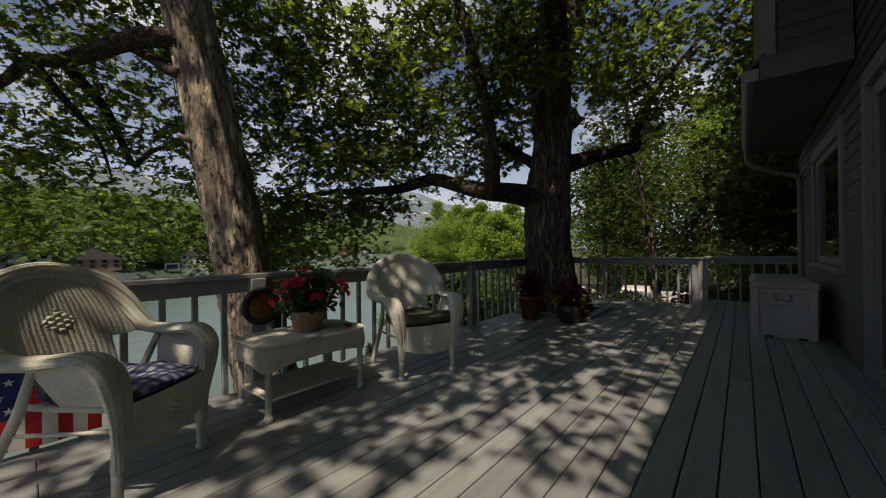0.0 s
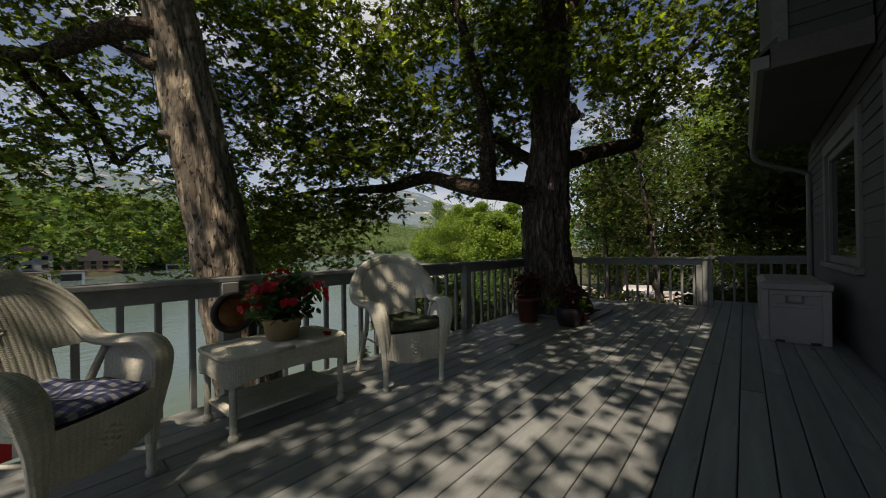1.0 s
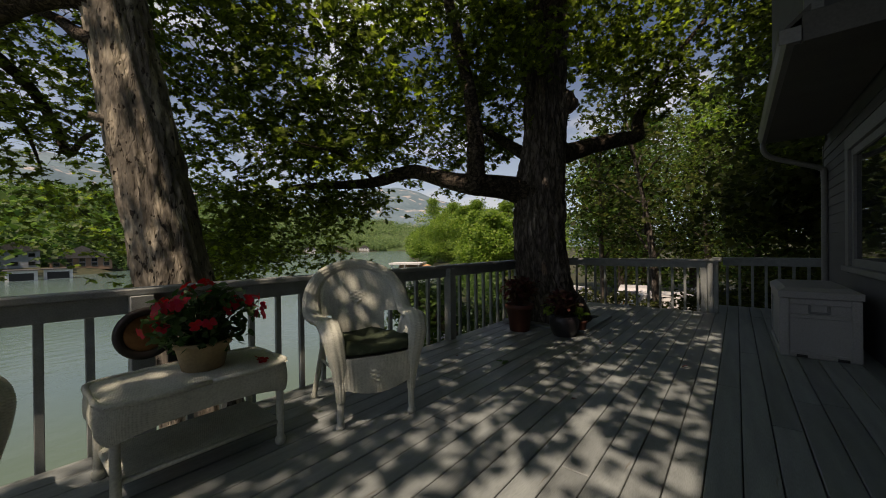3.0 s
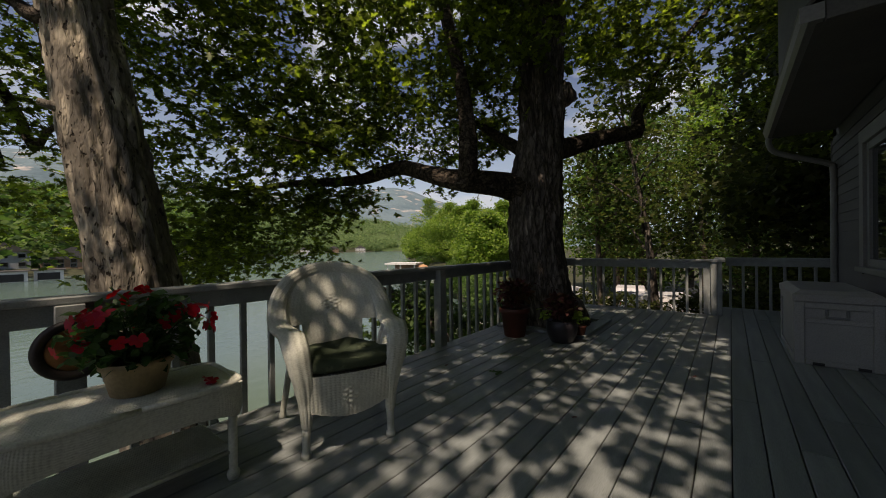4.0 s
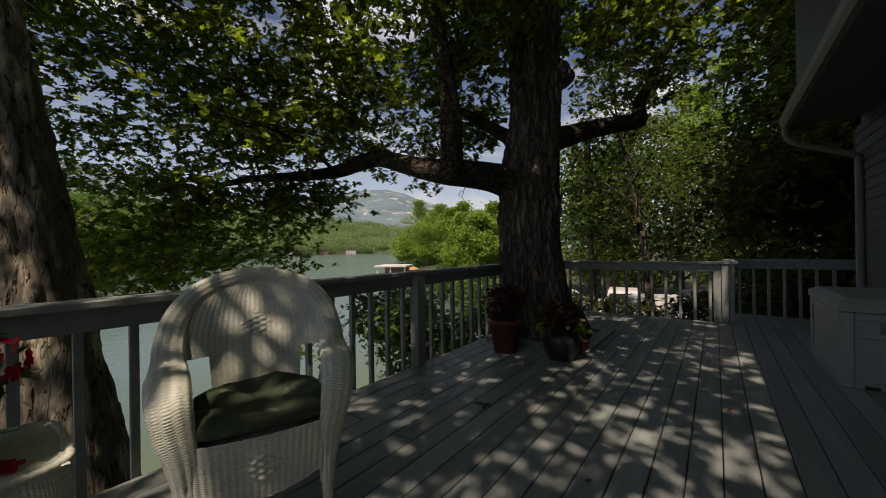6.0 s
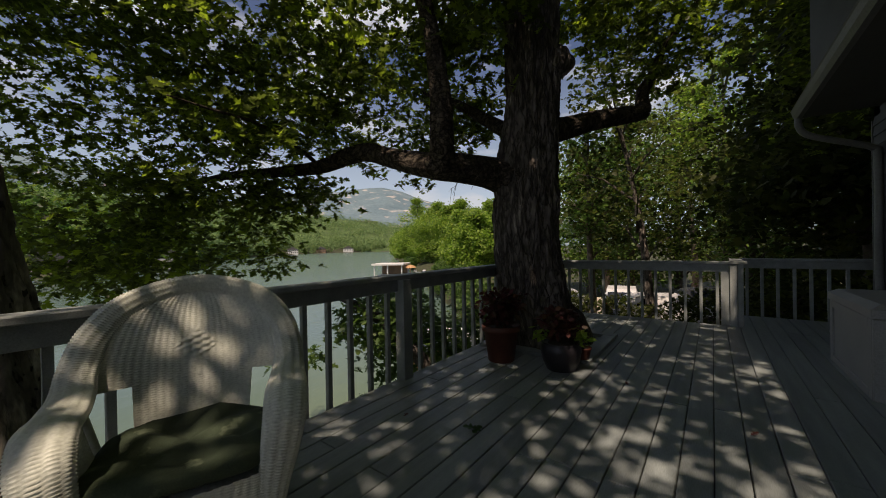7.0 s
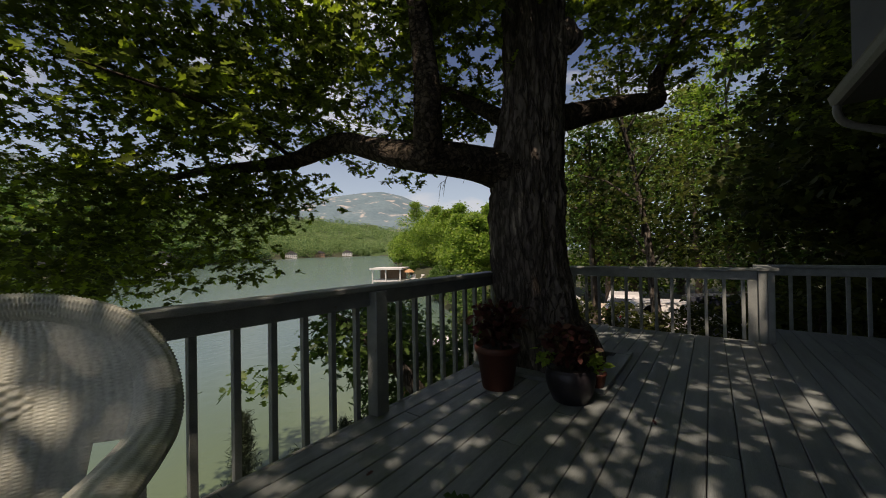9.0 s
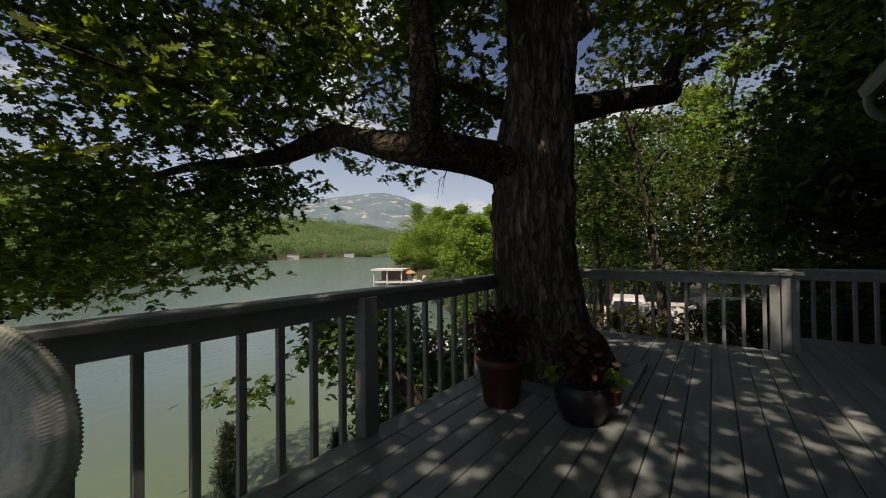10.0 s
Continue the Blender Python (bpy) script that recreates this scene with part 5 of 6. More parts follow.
crown = [
    # drooping spray over the lake
    (-7.6, 4.1, 1.50, 2.3, 1.5, 1.0, 690, 11), (-9.8, 3.2, 1.6, 2.2, 2.2, 1.5, 600, 11), (-6.6, 5.3, 2.2, 1.2, 0.7, 0.6, 130, 11), (-6.2, 3.6, 2.2, 1.3, 1.0, 0.8, 350, 11),
    # above the low limb
    (-5.2, 4.6, 3.2, 2.0, 1.2, 0.8, 480, 11), (-7.4, 5.0, 4.0, 2.2, 2.0, 1.2, 610, 11), (-4.2, 3.9, 3.8, 1.5, 1.2, 0.9, 330, 11), (-6.5, 4.6, 5.2, 3.0, 1.8, 1.1, 480, 11),
    (-3.6, 6.6, 4.3, 1.9, 1.4, 1.2, 480, 11), (-5.4, 6.6, 3.4, 1.6, 1.2, 0.9, 250, 11), (-3.2, 6.9, 3.2, 0.9, 0.6, 0.6, 90, 11), (-7.5, 7.5, 4.8, 2.5, 2.0, 1.3, 290, 11),
    (-4.3, 6.2, 2.6, 1.0, 0.5, 0.45, 70, 11), (-2.9, 5.0, 3.9, 0.9, 0.8, 0.9, 250, 11), (-3.0, 4.2, 4.8, 1.4, 1.2, 0.8, 210, 11),
    # right side
    (-0.8, 8.6, 5.2, 1.8, 1.5, 1.2, 440, 11), (0.9, 9.4, 5.9, 2.2, 2.0, 1.6, 520, 11), (-1.6, 8.4, 4.2, 0.9, 0.9, 0.7, 130, 11), (-2.2, 8.0, 6.0, 2.0, 1.6, 1.4, 350, 11),
    (1.2, 9.2, 3.8, 1.2, 1.4, 1.4, 290, 11), (-1.4, 7.4, 4.9, 1.0, 0.9, 0.8, 170, 11),
    # higher up over the rail
    (-3.6, 5.2, 6.4, 1.9, 1.6, 1.0, 380, 10), (-4.8, 7.0, 6.6, 2.2, 1.8, 1.1, 410, 10), (-2.8, 7.6, 7.2, 2.0, 1.6, 1.1, 320, 10), (-6.0, 5.6, 7.2, 2.4, 1.8, 1.0, 320, 10),
    # leafy branch reaching back from the low limb, and fill between the limbs
    (-4.25, 3.25, 2.55, 0.6, 0.9, 0.30, 110, 12), (-4.9, 3.9, 2.75, 0.6, 0.6, 0.3, 60, 12), (-5.6, 4.4, 2.0, 1.2, 0.7, 0.35, 110, 11), (-6.2, 3.9, 3.2, 1.6, 1.2, 0.6, 90, 11),
    (-8.0, 3.6, 2.9, 2.0, 1.4, 0.8, 120, 11), (-4.6, 5.4, 4.9, 1.6, 1.2, 0.9, 160, 11), (-2.6, 6.6, 5.0, 1.2, 1.0, 0.8, 200, 11), (-1.2, 8.2, 4.0, 1.0, 0.8, 0.6, 120, 11),
    (-8.4, 6.8, 6.2, 1.9, 1.2, 1.0, 230, 11), (-6.2, 6.9, 5.1, 1.4, 1.0, 0.8, 170, 11), (-3.8, 6.5, 3.1, 0.6, 0.5, 0.45, 70, 11),
    # in front of the trunk
    (-2.35, 4.9, 4.25, 0.8, 0.6, 0.55, 150, 11), (-1.9, 5.0, 3.75, 0.45, 0.35, 0.35, 45, 11), (-2.5, 4.9, 3.3, 0.35, 0.3, 0.3, 32, 11), (-1.3, 6.6, 4.1, 0.7, 0.6, 0.5, 90, 11),
    # over the deck, seen from below
    (-1.6, 5.6, 5.2, 1.2, 1.0, 0.7, 160, 11),
]
pts = clump_points(crown, rng, 0.20, 0.31, 1.8, 6)
part("crown", leaf_mesh("crown", pts, rng.uniform(0.075, 0.145, len(pts)), M_OAK, OAK, rng, 0.55), oak_b, "green lobed oak leaves", kind="stuff")
# Clumps added overhead, out of view, to shade the crowns and dapple the deck.
high = [(-0.8, 3.6, 6.9, 2.2, 1.6, 0.7, 370, 10), (0.6, 2.4, 7.2, 1.8, 1.8, 0.7, 250, 10), (-0.6, 0.8, 7.2, 2.4, 1.7, 0.7, 410, 10), (-1.1, -1.7, 7.4, 1.8, 1.5, 0.7, 190, 10), (1.2, -1.4, 7.4, 1.2, 1.2, 0.6, 60, 10),
        (-1.2, -3.4, 7.6, 1.8, 1.5, 0.7, 160, 10), (1.0, -4.4, 7.6, 1.6, 1.5, 0.7, 90, 10), (-1.8, -0.6, 7.0, 1.4, 2.0, 0.6, 110, 10), (2.2, 5.0, 8.6, 2.2, 2.0, 1.2, 270, 10), (-2.2, 6.4, 9.4, 2.6, 2.0, 1.2, 170, 10)]
high += [(-0.9, 0.6, 7.0, 0.9, 1.0, 0.5, 80, 10), (-6.2, 1.6, 8.7, 2.8, 2.4, 0.8, 420, 12), (-9.2, 2.4, 8.3, 2.8, 2.8, 0.8, 420, 12), (-6.6, -1.4, 9.0, 2.6, 2.2, 0.8, 300, 12), (-4.6, 3.8, 9.8, 2.2, 2.0, 0.8, 260, 12), (-1.4, 2.4, 7.0, 1.0, 1.2, 0.5, 230, 10), (-3.4, 3.0, 9.4, 2.2, 1.8, 0.8, 170, 10), (-5.6, 4.0, 9.4, 2.2, 2.0, 0.8, 270, 10), (-2.0, 5.2, 10.2, 2.0, 1.8, 0.9, 230, 10),
         (-5.0, 1.4, 9.0, 2.2, 1.6, 0.8, 130, 10), (-7.6, 2.6, 8.4, 2.2, 2.0, 0.8, 230, 10)]
pts = clump_points(high, rng, 0.22, 0.0, 1.0, 3)
part("upper_crown", leaf_mesh("upper_crown", pts, rng.uniform(0.108, 0.166, len(pts)), M_OAK, OVAL, rng, 0.5), oak_b, kind="stuff")
origins = [p for k in ("left", "riser", "right", "stub") for p in LIMBS_B[k][0][2:]]
part("twig", twigs_mesh("twig", origins, rng, M_TWIG, (0.3, 0.6), 36, 0.007), oak_b, kind="stuff")

oak_a = thing("oak_tree", "leaning oak tree trunk outside the lake-side railing", "tree", (0, 0, 0), group="oaks")
part("trunk", trunk_mesh("trunk", [(-3.8, 2.2, -5.0), (-4.2, 1.88, -1.5), (-4.44, 1.66, 0.2), (-4.55, 1.575, 0.92), (-4.71, 1.43, 2.0), (-4.99, 1.255, 3.42), (-5.16, 1.15, 4.3), (-5.5, 0.9, 6.2), (-5.7, 0.7, 8.5)],
                         [0.44, 0.38, 0.335, 0.325, 0.298, 0.288, 0.275, 0.22, 0.10], M_BARK_PALE, 100, 40, 0.06, 4.0), oak_a)
LIMBS_A = {
    "left": ([(-5.08, 1.10, 3.72), (-5.20, 0.88, 3.76), (-5.7, 0.62, 3.78), (-6.4, 0.375, 3.79), (-7.0, 0.145, 3.81), (-7.4, -0.16, 3.81), (-8.0, -0.43, 3.6), (-8.8, -0.9, 3.3)],
             [0.18, 0.14, 0.125, 0.115, 0.105, 0.09, 0.07, 0.03]),
    "droop": ([(-6.9, 0.18, 3.82), (-7.2, 0.27, 3.75), (-8.0, 0.65, 3.63), (-8.4, 0.92, 3.25), (-8.2, 1.08, 2.73), (-7.4, 1.18, 2.80), (-6.6, 1.24, 2.77)],
              [0.10, 0.095, 0.085, 0.075, 0.065, 0.045, 0.025]),
    "back": ([(-4.95, 1.1, 3.3), (-5.1, 0.95, 3.35), (-5.8, 0.86, 3.74), (-6.6, 0.72, 4.13), (-8.0, 0.9, 4.7)], [0.09, 0.075, 0.065, 0.055, 0.02]),
    "fall": ([(-7.35, -0.1, 3.8), (-7.5, 0.1, 3.55), (-7.8, 0.45, 3.2), (-8.0, 0.65, 2.9), (-8.2, 0.8, 2.4)], [0.07, 0.06, 0.05, 0.035, 0.015]),
    "high": ([(-5.2, 1.1, 4.8), (-4.2, -0.2, 6.4), (-2.8, -2.0, 7.6), (-1.6, -3.4, 8.2)], [0.20, 0.15, 0.10, 0.03]),
}
for pts, rad in LIMBS_A.values():
    limb("limb", pts, [r * 0.85 for r in rad], oak_a, M_LIMB, seg=22, rough=0.04)
knot = Geo().tube([(-4.74, 1.22, 2.40), (-4.72, 1.08, 2.43), (-4.73, 0.97, 2.45)], [0.07, 0.045, 0.03], 12)
part("broken_stub", knot.mesh("broken_stub", M_BARK_PALE, True), oak_a, "pale broken branch stub")
crown = [
    (-8.6, 0.4, 4.8, 2.4, 2.2, 1.5, 440, 12), (-7.2, 1.0, 5.8, 1.9, 1.8, 0.8, 330, 12), (-7.0, -1.6, 5.0, 1.6, 1.6, 1.0, 280, 12), (-6.4, 0.9, 3.0, 0.8, 0.7, 0.5, 90, 12),
    (-7.6, -0.6, 3.4, 1.6, 1.4, 1.0, 350, 11), (-9.2, 0.6, 2.6, 2.0, 1.8, 1.2, 480, 11), (-8.4, 1.4, 4.4, 1.8, 1.6, 1.2, 440, 11), (-6.8, 0.2, 5.2, 2.0, 1.8, 1.0, 290, 11),
    (-6.8, 2.6, 4.7, 1.8, 1.2, 1.0, 480, 11), (-8.8, -2.2, 4.0, 2.0, 1.8, 1.4, 380, 11), (-9.6, -0.8, 1.2, 1.6, 1.4, 0.8, 190, 11), (-7.6, 2.6, 0.75, 1.0, 0.8, 0.45, 130, 11),
    (-7.2, 2.2, 5.9, 2.4, 1.9, 0.9, 200, 11), (-9.6, 1.6, 5.4, 2.0, 2.0, 1.0, 140, 11), (-6.2, 1.9, 2.9, 0.9, 0.7, 0.6, 130, 11), (-6.6, 2.6, 1.3, 1.1, 0.8, 0.6, 190, 11), (-8.8, -0.2, 2.2, 1.2, 1.0, 0.9, 190, 11),
    (-5.4, 2.4, 6.2, 2.2, 2.0, 1.0, 150, 11), (-5.0, 3.0, 4.4, 1.3, 0.9, 0.7, 280, 11), (-8.6, 2.8, 2.9, 1.4, 1.2, 0.8, 220, 11), (-6.0, 2.9, 3.4, 1.0, 0.7, 0.5, 120, 11),
    # The last two clumps are added out of view to shade the trunk.
    (-5.4, 0.6, 6.4, 2.0, 1.6, 0.9, 440, 10), (-7.6, -0.6, 6.4, 2.2, 1.8, 1.0, 440, 10), (-5.6, -1.4, 5.4, 1.6, 1.4, 0.8, 290, 10), (-3.9, -1.1, 6.6, 1.7, 1.5, 0.8, 170, 8), (-4.6, -2.6, 8.0, 1.6, 1.4, 0.8, 120, 8),
]
pts = clump_points(crown, rng, 0.20, 0.31, 1.8, 6)
part("crown", leaf_mesh("crown", pts, rng.uniform(0.075, 0.145, len(pts)), M_OAK, OAK, rng, 0.55), oak_a, "green lobed oak leaves", kind="stuff")
origins = [p for k in ("left", "droop", "back") for p in LIMBS_A[k][0][1:]]
part("twig", twigs_mesh("twig", origins, rng, M_TWIG, (0.35, 0.9), 40, 0.008), oak_a, kind="stuff")


# ---- other trees ----
def tree(name, label, x, y, height, crown_r, mat, rng, bare=0.35, leaf=0.5, sprays=170, per=9, lean=0.0, trunk_r=None, outline=TUFT, z0=None, bark=M_TWIG, spread=0.55, core=0):
    """A tree: tapered trunk, limbs and a crown of leaf tufts in uneven clumps."""
    base = land_height(x, y) - 0.3 if z0 is None else z0
    ob = thing(name, label, "tree", (0, 0, 0), group="shore trees")
    r = trunk_r or height * 0.017
    top = (x + lean * height, y + rng.normal(0, 0.02) * height, base + height * 0.93)
    mid = (x + lean * height * 0.4, y, base + height * 0.5)
    part("trunk", trunk_mesh("trunk", [(x, y, base), ((x + mid[0]) / 2 + rng.normal(0, 0.1), y + rng.normal(0, 0.1), base + height * 0.25), mid, top], [r * 1.2, r, r * 0.7, r * 0.12], bark, 14, 8, r * 0.2, x), ob)
    clumps = []
    g = Geo()
    k = 11
    for i in range(k):
        f = bare + (1 - bare) * (i + 0.5) / k
        a = i * 2.4 + rng.uniform(-0.5, 0.5)
        cr = crown_r * (math.sin(math.pi * (0.16 + 0.80 * (f - bare) / (1 - bare))) ** 0.7)
        d = cr * rng.uniform(0.35, 0.7)
        c = (x + lean * height * f + d * math.cos(a), y + d * math.sin(a), base + height * f)
        s = max(cr * rng.uniform(0.42, 0.62), crown_r * 0.18)
        clumps.append((*c, s, s, s * 0.75, sprays // k, per))
        o = (x + lean * height * (f - 0.1), y, base + height * (f - 0.1))
        g.tube([o, ((o[0] + c[0]) / 2, (o[1] + c[1]) / 2, (o[2] + c[2]) / 2 + 0.02 * height), c], [r * 0.35, r * 0.22, r * 0.06], 6, cap=False)
    part("branch", g.mesh("branch", bark, True), ob, kind="stuff")
    p = clump_points(clumps, rng, spread)
    part("crown", leaf_mesh("crown", p, rng.uniform(0.6, 1.2, len(p)) * leaf, mat, outline, rng, 0.7, 0.15), ob, kind="stuff")
    # Dark tufts fill the inside; the crown's inner shade is in their colour.
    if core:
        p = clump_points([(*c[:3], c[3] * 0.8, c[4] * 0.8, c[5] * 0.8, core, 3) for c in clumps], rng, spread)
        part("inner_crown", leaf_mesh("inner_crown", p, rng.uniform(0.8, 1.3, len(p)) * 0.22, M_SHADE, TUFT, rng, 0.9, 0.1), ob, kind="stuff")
    return ob


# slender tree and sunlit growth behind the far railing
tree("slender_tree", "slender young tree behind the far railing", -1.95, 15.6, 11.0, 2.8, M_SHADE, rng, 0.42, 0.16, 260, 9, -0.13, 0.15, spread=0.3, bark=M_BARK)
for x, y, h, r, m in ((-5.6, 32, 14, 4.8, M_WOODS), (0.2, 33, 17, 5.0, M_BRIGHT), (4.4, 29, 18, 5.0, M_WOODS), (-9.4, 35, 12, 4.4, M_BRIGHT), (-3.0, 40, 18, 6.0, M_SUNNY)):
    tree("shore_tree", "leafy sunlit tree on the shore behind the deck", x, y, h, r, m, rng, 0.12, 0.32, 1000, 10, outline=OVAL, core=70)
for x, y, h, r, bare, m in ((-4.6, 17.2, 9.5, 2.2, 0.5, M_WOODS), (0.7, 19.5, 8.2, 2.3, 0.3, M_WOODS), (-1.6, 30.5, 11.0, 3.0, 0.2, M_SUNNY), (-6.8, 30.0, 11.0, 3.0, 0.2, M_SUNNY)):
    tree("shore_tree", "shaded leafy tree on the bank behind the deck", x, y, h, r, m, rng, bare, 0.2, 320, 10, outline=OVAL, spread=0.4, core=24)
# dark trees close beyond the house corner, their shade put into the leaf colour
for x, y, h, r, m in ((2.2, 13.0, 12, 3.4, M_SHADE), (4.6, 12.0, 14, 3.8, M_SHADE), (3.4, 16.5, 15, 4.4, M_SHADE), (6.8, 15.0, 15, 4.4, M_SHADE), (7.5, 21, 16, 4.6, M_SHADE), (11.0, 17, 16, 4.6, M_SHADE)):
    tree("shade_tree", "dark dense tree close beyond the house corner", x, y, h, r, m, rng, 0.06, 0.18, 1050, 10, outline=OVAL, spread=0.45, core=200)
# tall light-blocking tree added beyond the house, its crown over the roof corner
tall = tree("tall_tree", "tall oak tree added behind the house to block light", 9.0, 9.5, 18.0, 6.5, M_SHADE, rng, 0.45, 0.34, 100, 8, -0.06, 0.3)
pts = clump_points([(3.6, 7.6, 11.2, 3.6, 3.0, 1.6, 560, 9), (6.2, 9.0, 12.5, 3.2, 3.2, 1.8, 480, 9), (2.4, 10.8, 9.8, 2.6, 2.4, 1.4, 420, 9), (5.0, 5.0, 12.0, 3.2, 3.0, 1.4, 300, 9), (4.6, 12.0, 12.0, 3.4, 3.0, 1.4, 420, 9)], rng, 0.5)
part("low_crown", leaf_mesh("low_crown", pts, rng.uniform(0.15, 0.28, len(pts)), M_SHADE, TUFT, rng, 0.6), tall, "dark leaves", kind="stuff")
# bright trees on the headland
for x, y, h, r in ((-60, 79, 16.5, 6.8), (-50, 70, 14, 5.6), (-46, 70, 15, 6.0), (-38, 57, 11, 5.0), (-34, 62, 13, 5.5), (-28, 46, 9.5, 4.2), (-22, 50, 11, 4.6), (-64, 80, 15, 6.0), (-74, 86, 20, 7.5)):
    tree("headland_tree", "round bright green tree on the lake headland", x, y, h, r, M_BRIGHT, rng, 0.04, 0.44, 1150, 10, outline=CHIP, spread=0.5)
for deg, far, h in ((42.4, 150, 13), (43.2, 170, 13), (43.7, 205, 14), (43.9, 250, 15)):
    tree("headland_tree", "round bright green tree on the lake headland", -far * math.sin(radians(deg)), far * math.cos(radians(deg)), h, h * 0.45, M_BRIGHT, rng, 0.03, 0.8, 500, 10, outline=CHIP, spread=0.8)
# growth below the deck; the bushes use the leaf colour darkened for shade
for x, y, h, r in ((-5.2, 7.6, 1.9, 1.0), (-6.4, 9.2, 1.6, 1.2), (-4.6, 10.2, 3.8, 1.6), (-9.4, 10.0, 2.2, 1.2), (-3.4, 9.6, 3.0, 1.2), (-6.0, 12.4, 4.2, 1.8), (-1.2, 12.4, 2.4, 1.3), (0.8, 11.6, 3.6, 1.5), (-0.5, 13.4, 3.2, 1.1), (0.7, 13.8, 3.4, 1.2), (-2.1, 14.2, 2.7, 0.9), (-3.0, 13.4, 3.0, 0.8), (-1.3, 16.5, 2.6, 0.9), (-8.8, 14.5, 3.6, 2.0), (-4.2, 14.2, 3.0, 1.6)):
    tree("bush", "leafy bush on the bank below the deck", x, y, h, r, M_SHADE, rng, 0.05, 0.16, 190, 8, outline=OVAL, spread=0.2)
def conifer(x, y, z0, h, r):
    ob = thing("small_conifer", "small feathery pointed conifer on the bank below the deck", "tree", (x, y, z0), group="shore trees")
    part("trunk", Geo().tube([(0, 0, 0), (0.03, 0.02, h * 0.5), (0, 0, h * 0.98)], [0.03, 0.02, 0.004], 7).mesh("trunk", M_TWIG, True), ob)
    n = int(800 * h * r)
    f = rng.uniform(0.0, 1.0, n) ** 1.2
    a = rng.uniform(0, 2 * np.pi, n)
    d = r * (1 - f) ** 0.8 * rng.uniform(0.15, 1.0, n) * (0.65 + 0.35 * np.sin(a * 3 + f * 22))
    c = np.column_stack([d * np.cos(a), d * np.sin(a), f * h + d * 0.25])
    p = np.repeat(c, 9, axis=0) + rng.normal(0, 0.035, (n * 9, 3))
    part("needles", leaf_mesh("needles", p, rng.uniform(0.05, 0.10, len(p)), M_PINE, NEEDLE, rng, 0.7, -0.5), ob, kind="stuff")


for x, y, h, r in ((-5.3, 4.15, 4.0, 0.75), (-5.2, 4.75, 3.3, 0.75), (-4.9, 5.3, 3.6, 0.6), (-5.8, 3.5, 2.6, 0.5)):
    conifer(x, y, -4.8, h, r)
# shrubs that cover the bank
for i in range(44):
    x, y = rng.uniform(-8.6, -2.6), rng.uniform(7.6, 17.5)
    if (x + 8.2) ** 2 + (y - 12.5) ** 2 < 5.5:
        continue
    h = rng.uniform(0.8, 2.0) * (0.55 if x < -4.5 and y < 12 else 1.0)
    tree("bush", "low leafy shrub on the bank below the deck", x, y, h, rng.uniform(0.6, 1.0), M_SHADE if i % 3 else M_WOODS, rng, 0.03, 0.15, 110, 7, outline=OVAL, spread=0.16)
for i in range(40):
    s = 12 + 96 * (i + 0.5) / 40
    a = radians(46.5)
    if 45 < s < 86:
        continue
    q = rng.uniform(0.8, 3.0)
    x, y = -8 - s * math.sin(a) + q * math.cos(a), 18 + s * math.cos(a) + q * math.sin(a)
    tree("bush", "leafy shrub along the headland shore", x, y, rng.uniform(1.6, 3.0), rng.uniform(1.2, 2.0), M_WOODS, rng, 0.03, 0.26, 200, 8, outline=CHIP, spread=0.4)
low = thing("leaning_tree", "leaning tree trunk with leafy shoots below the railing", "tree")
part("trunk", trunk_mesh("trunk", [(-3.3, 6.6, -4.0), (-3.7, 5.9, -1.2), (-4.1, 5.3, -0.1), (-4.5, 4.9, 0.35), (-5.0, 4.6, 0.6)], [0.13, 0.11, 0.09, 0.06, 0.02], M_BARK, 16, 8, 0.02, 2), low)
pts = clump_points([(-4.4, 5.3, 0.10, 0.5, 0.8, 0.45, 190, 8), (-4.6, 6.2, -0.6, 0.8, 0.9, 0.7, 260, 8), (-3.8, 6.6, -0.4, 0.5, 0.8, 0.6, 170, 8), (-4.35, 3.95, -0.1, 0.20, 0.3, 0.12, 16, 6),
                    (-5.7, 7.0, -0.3, 0.8, 0.8, 0.8, 220, 8), (-4.4, 6.6, -1.8, 0.9, 1.2, 0.8, 260, 8)], rng, 0.12)
part("crown", leaf_mesh("crown", pts, rng.uniform(0.08, 0.13, len(pts)), M_WOODS, OAK, rng, 0.6), low, kind="stuff")


# ---- far woods on the hills: one sheet of crowns ----
# Paler, bluer greens: the haze over the far slopes is in the colour.
M_FARTREE = leafy("hazy_far_crowns", [(0.085, 0.14, 0.06), (0.115, 0.18, 0.075), (0.145, 0.21, 0.085), (0.18, 0.24, 0.10)], 0.25, 0.05)


CLEAR = [(89.7, 172), (84.8, 168), (74.8, 222), (60, 572), (52, 692)]


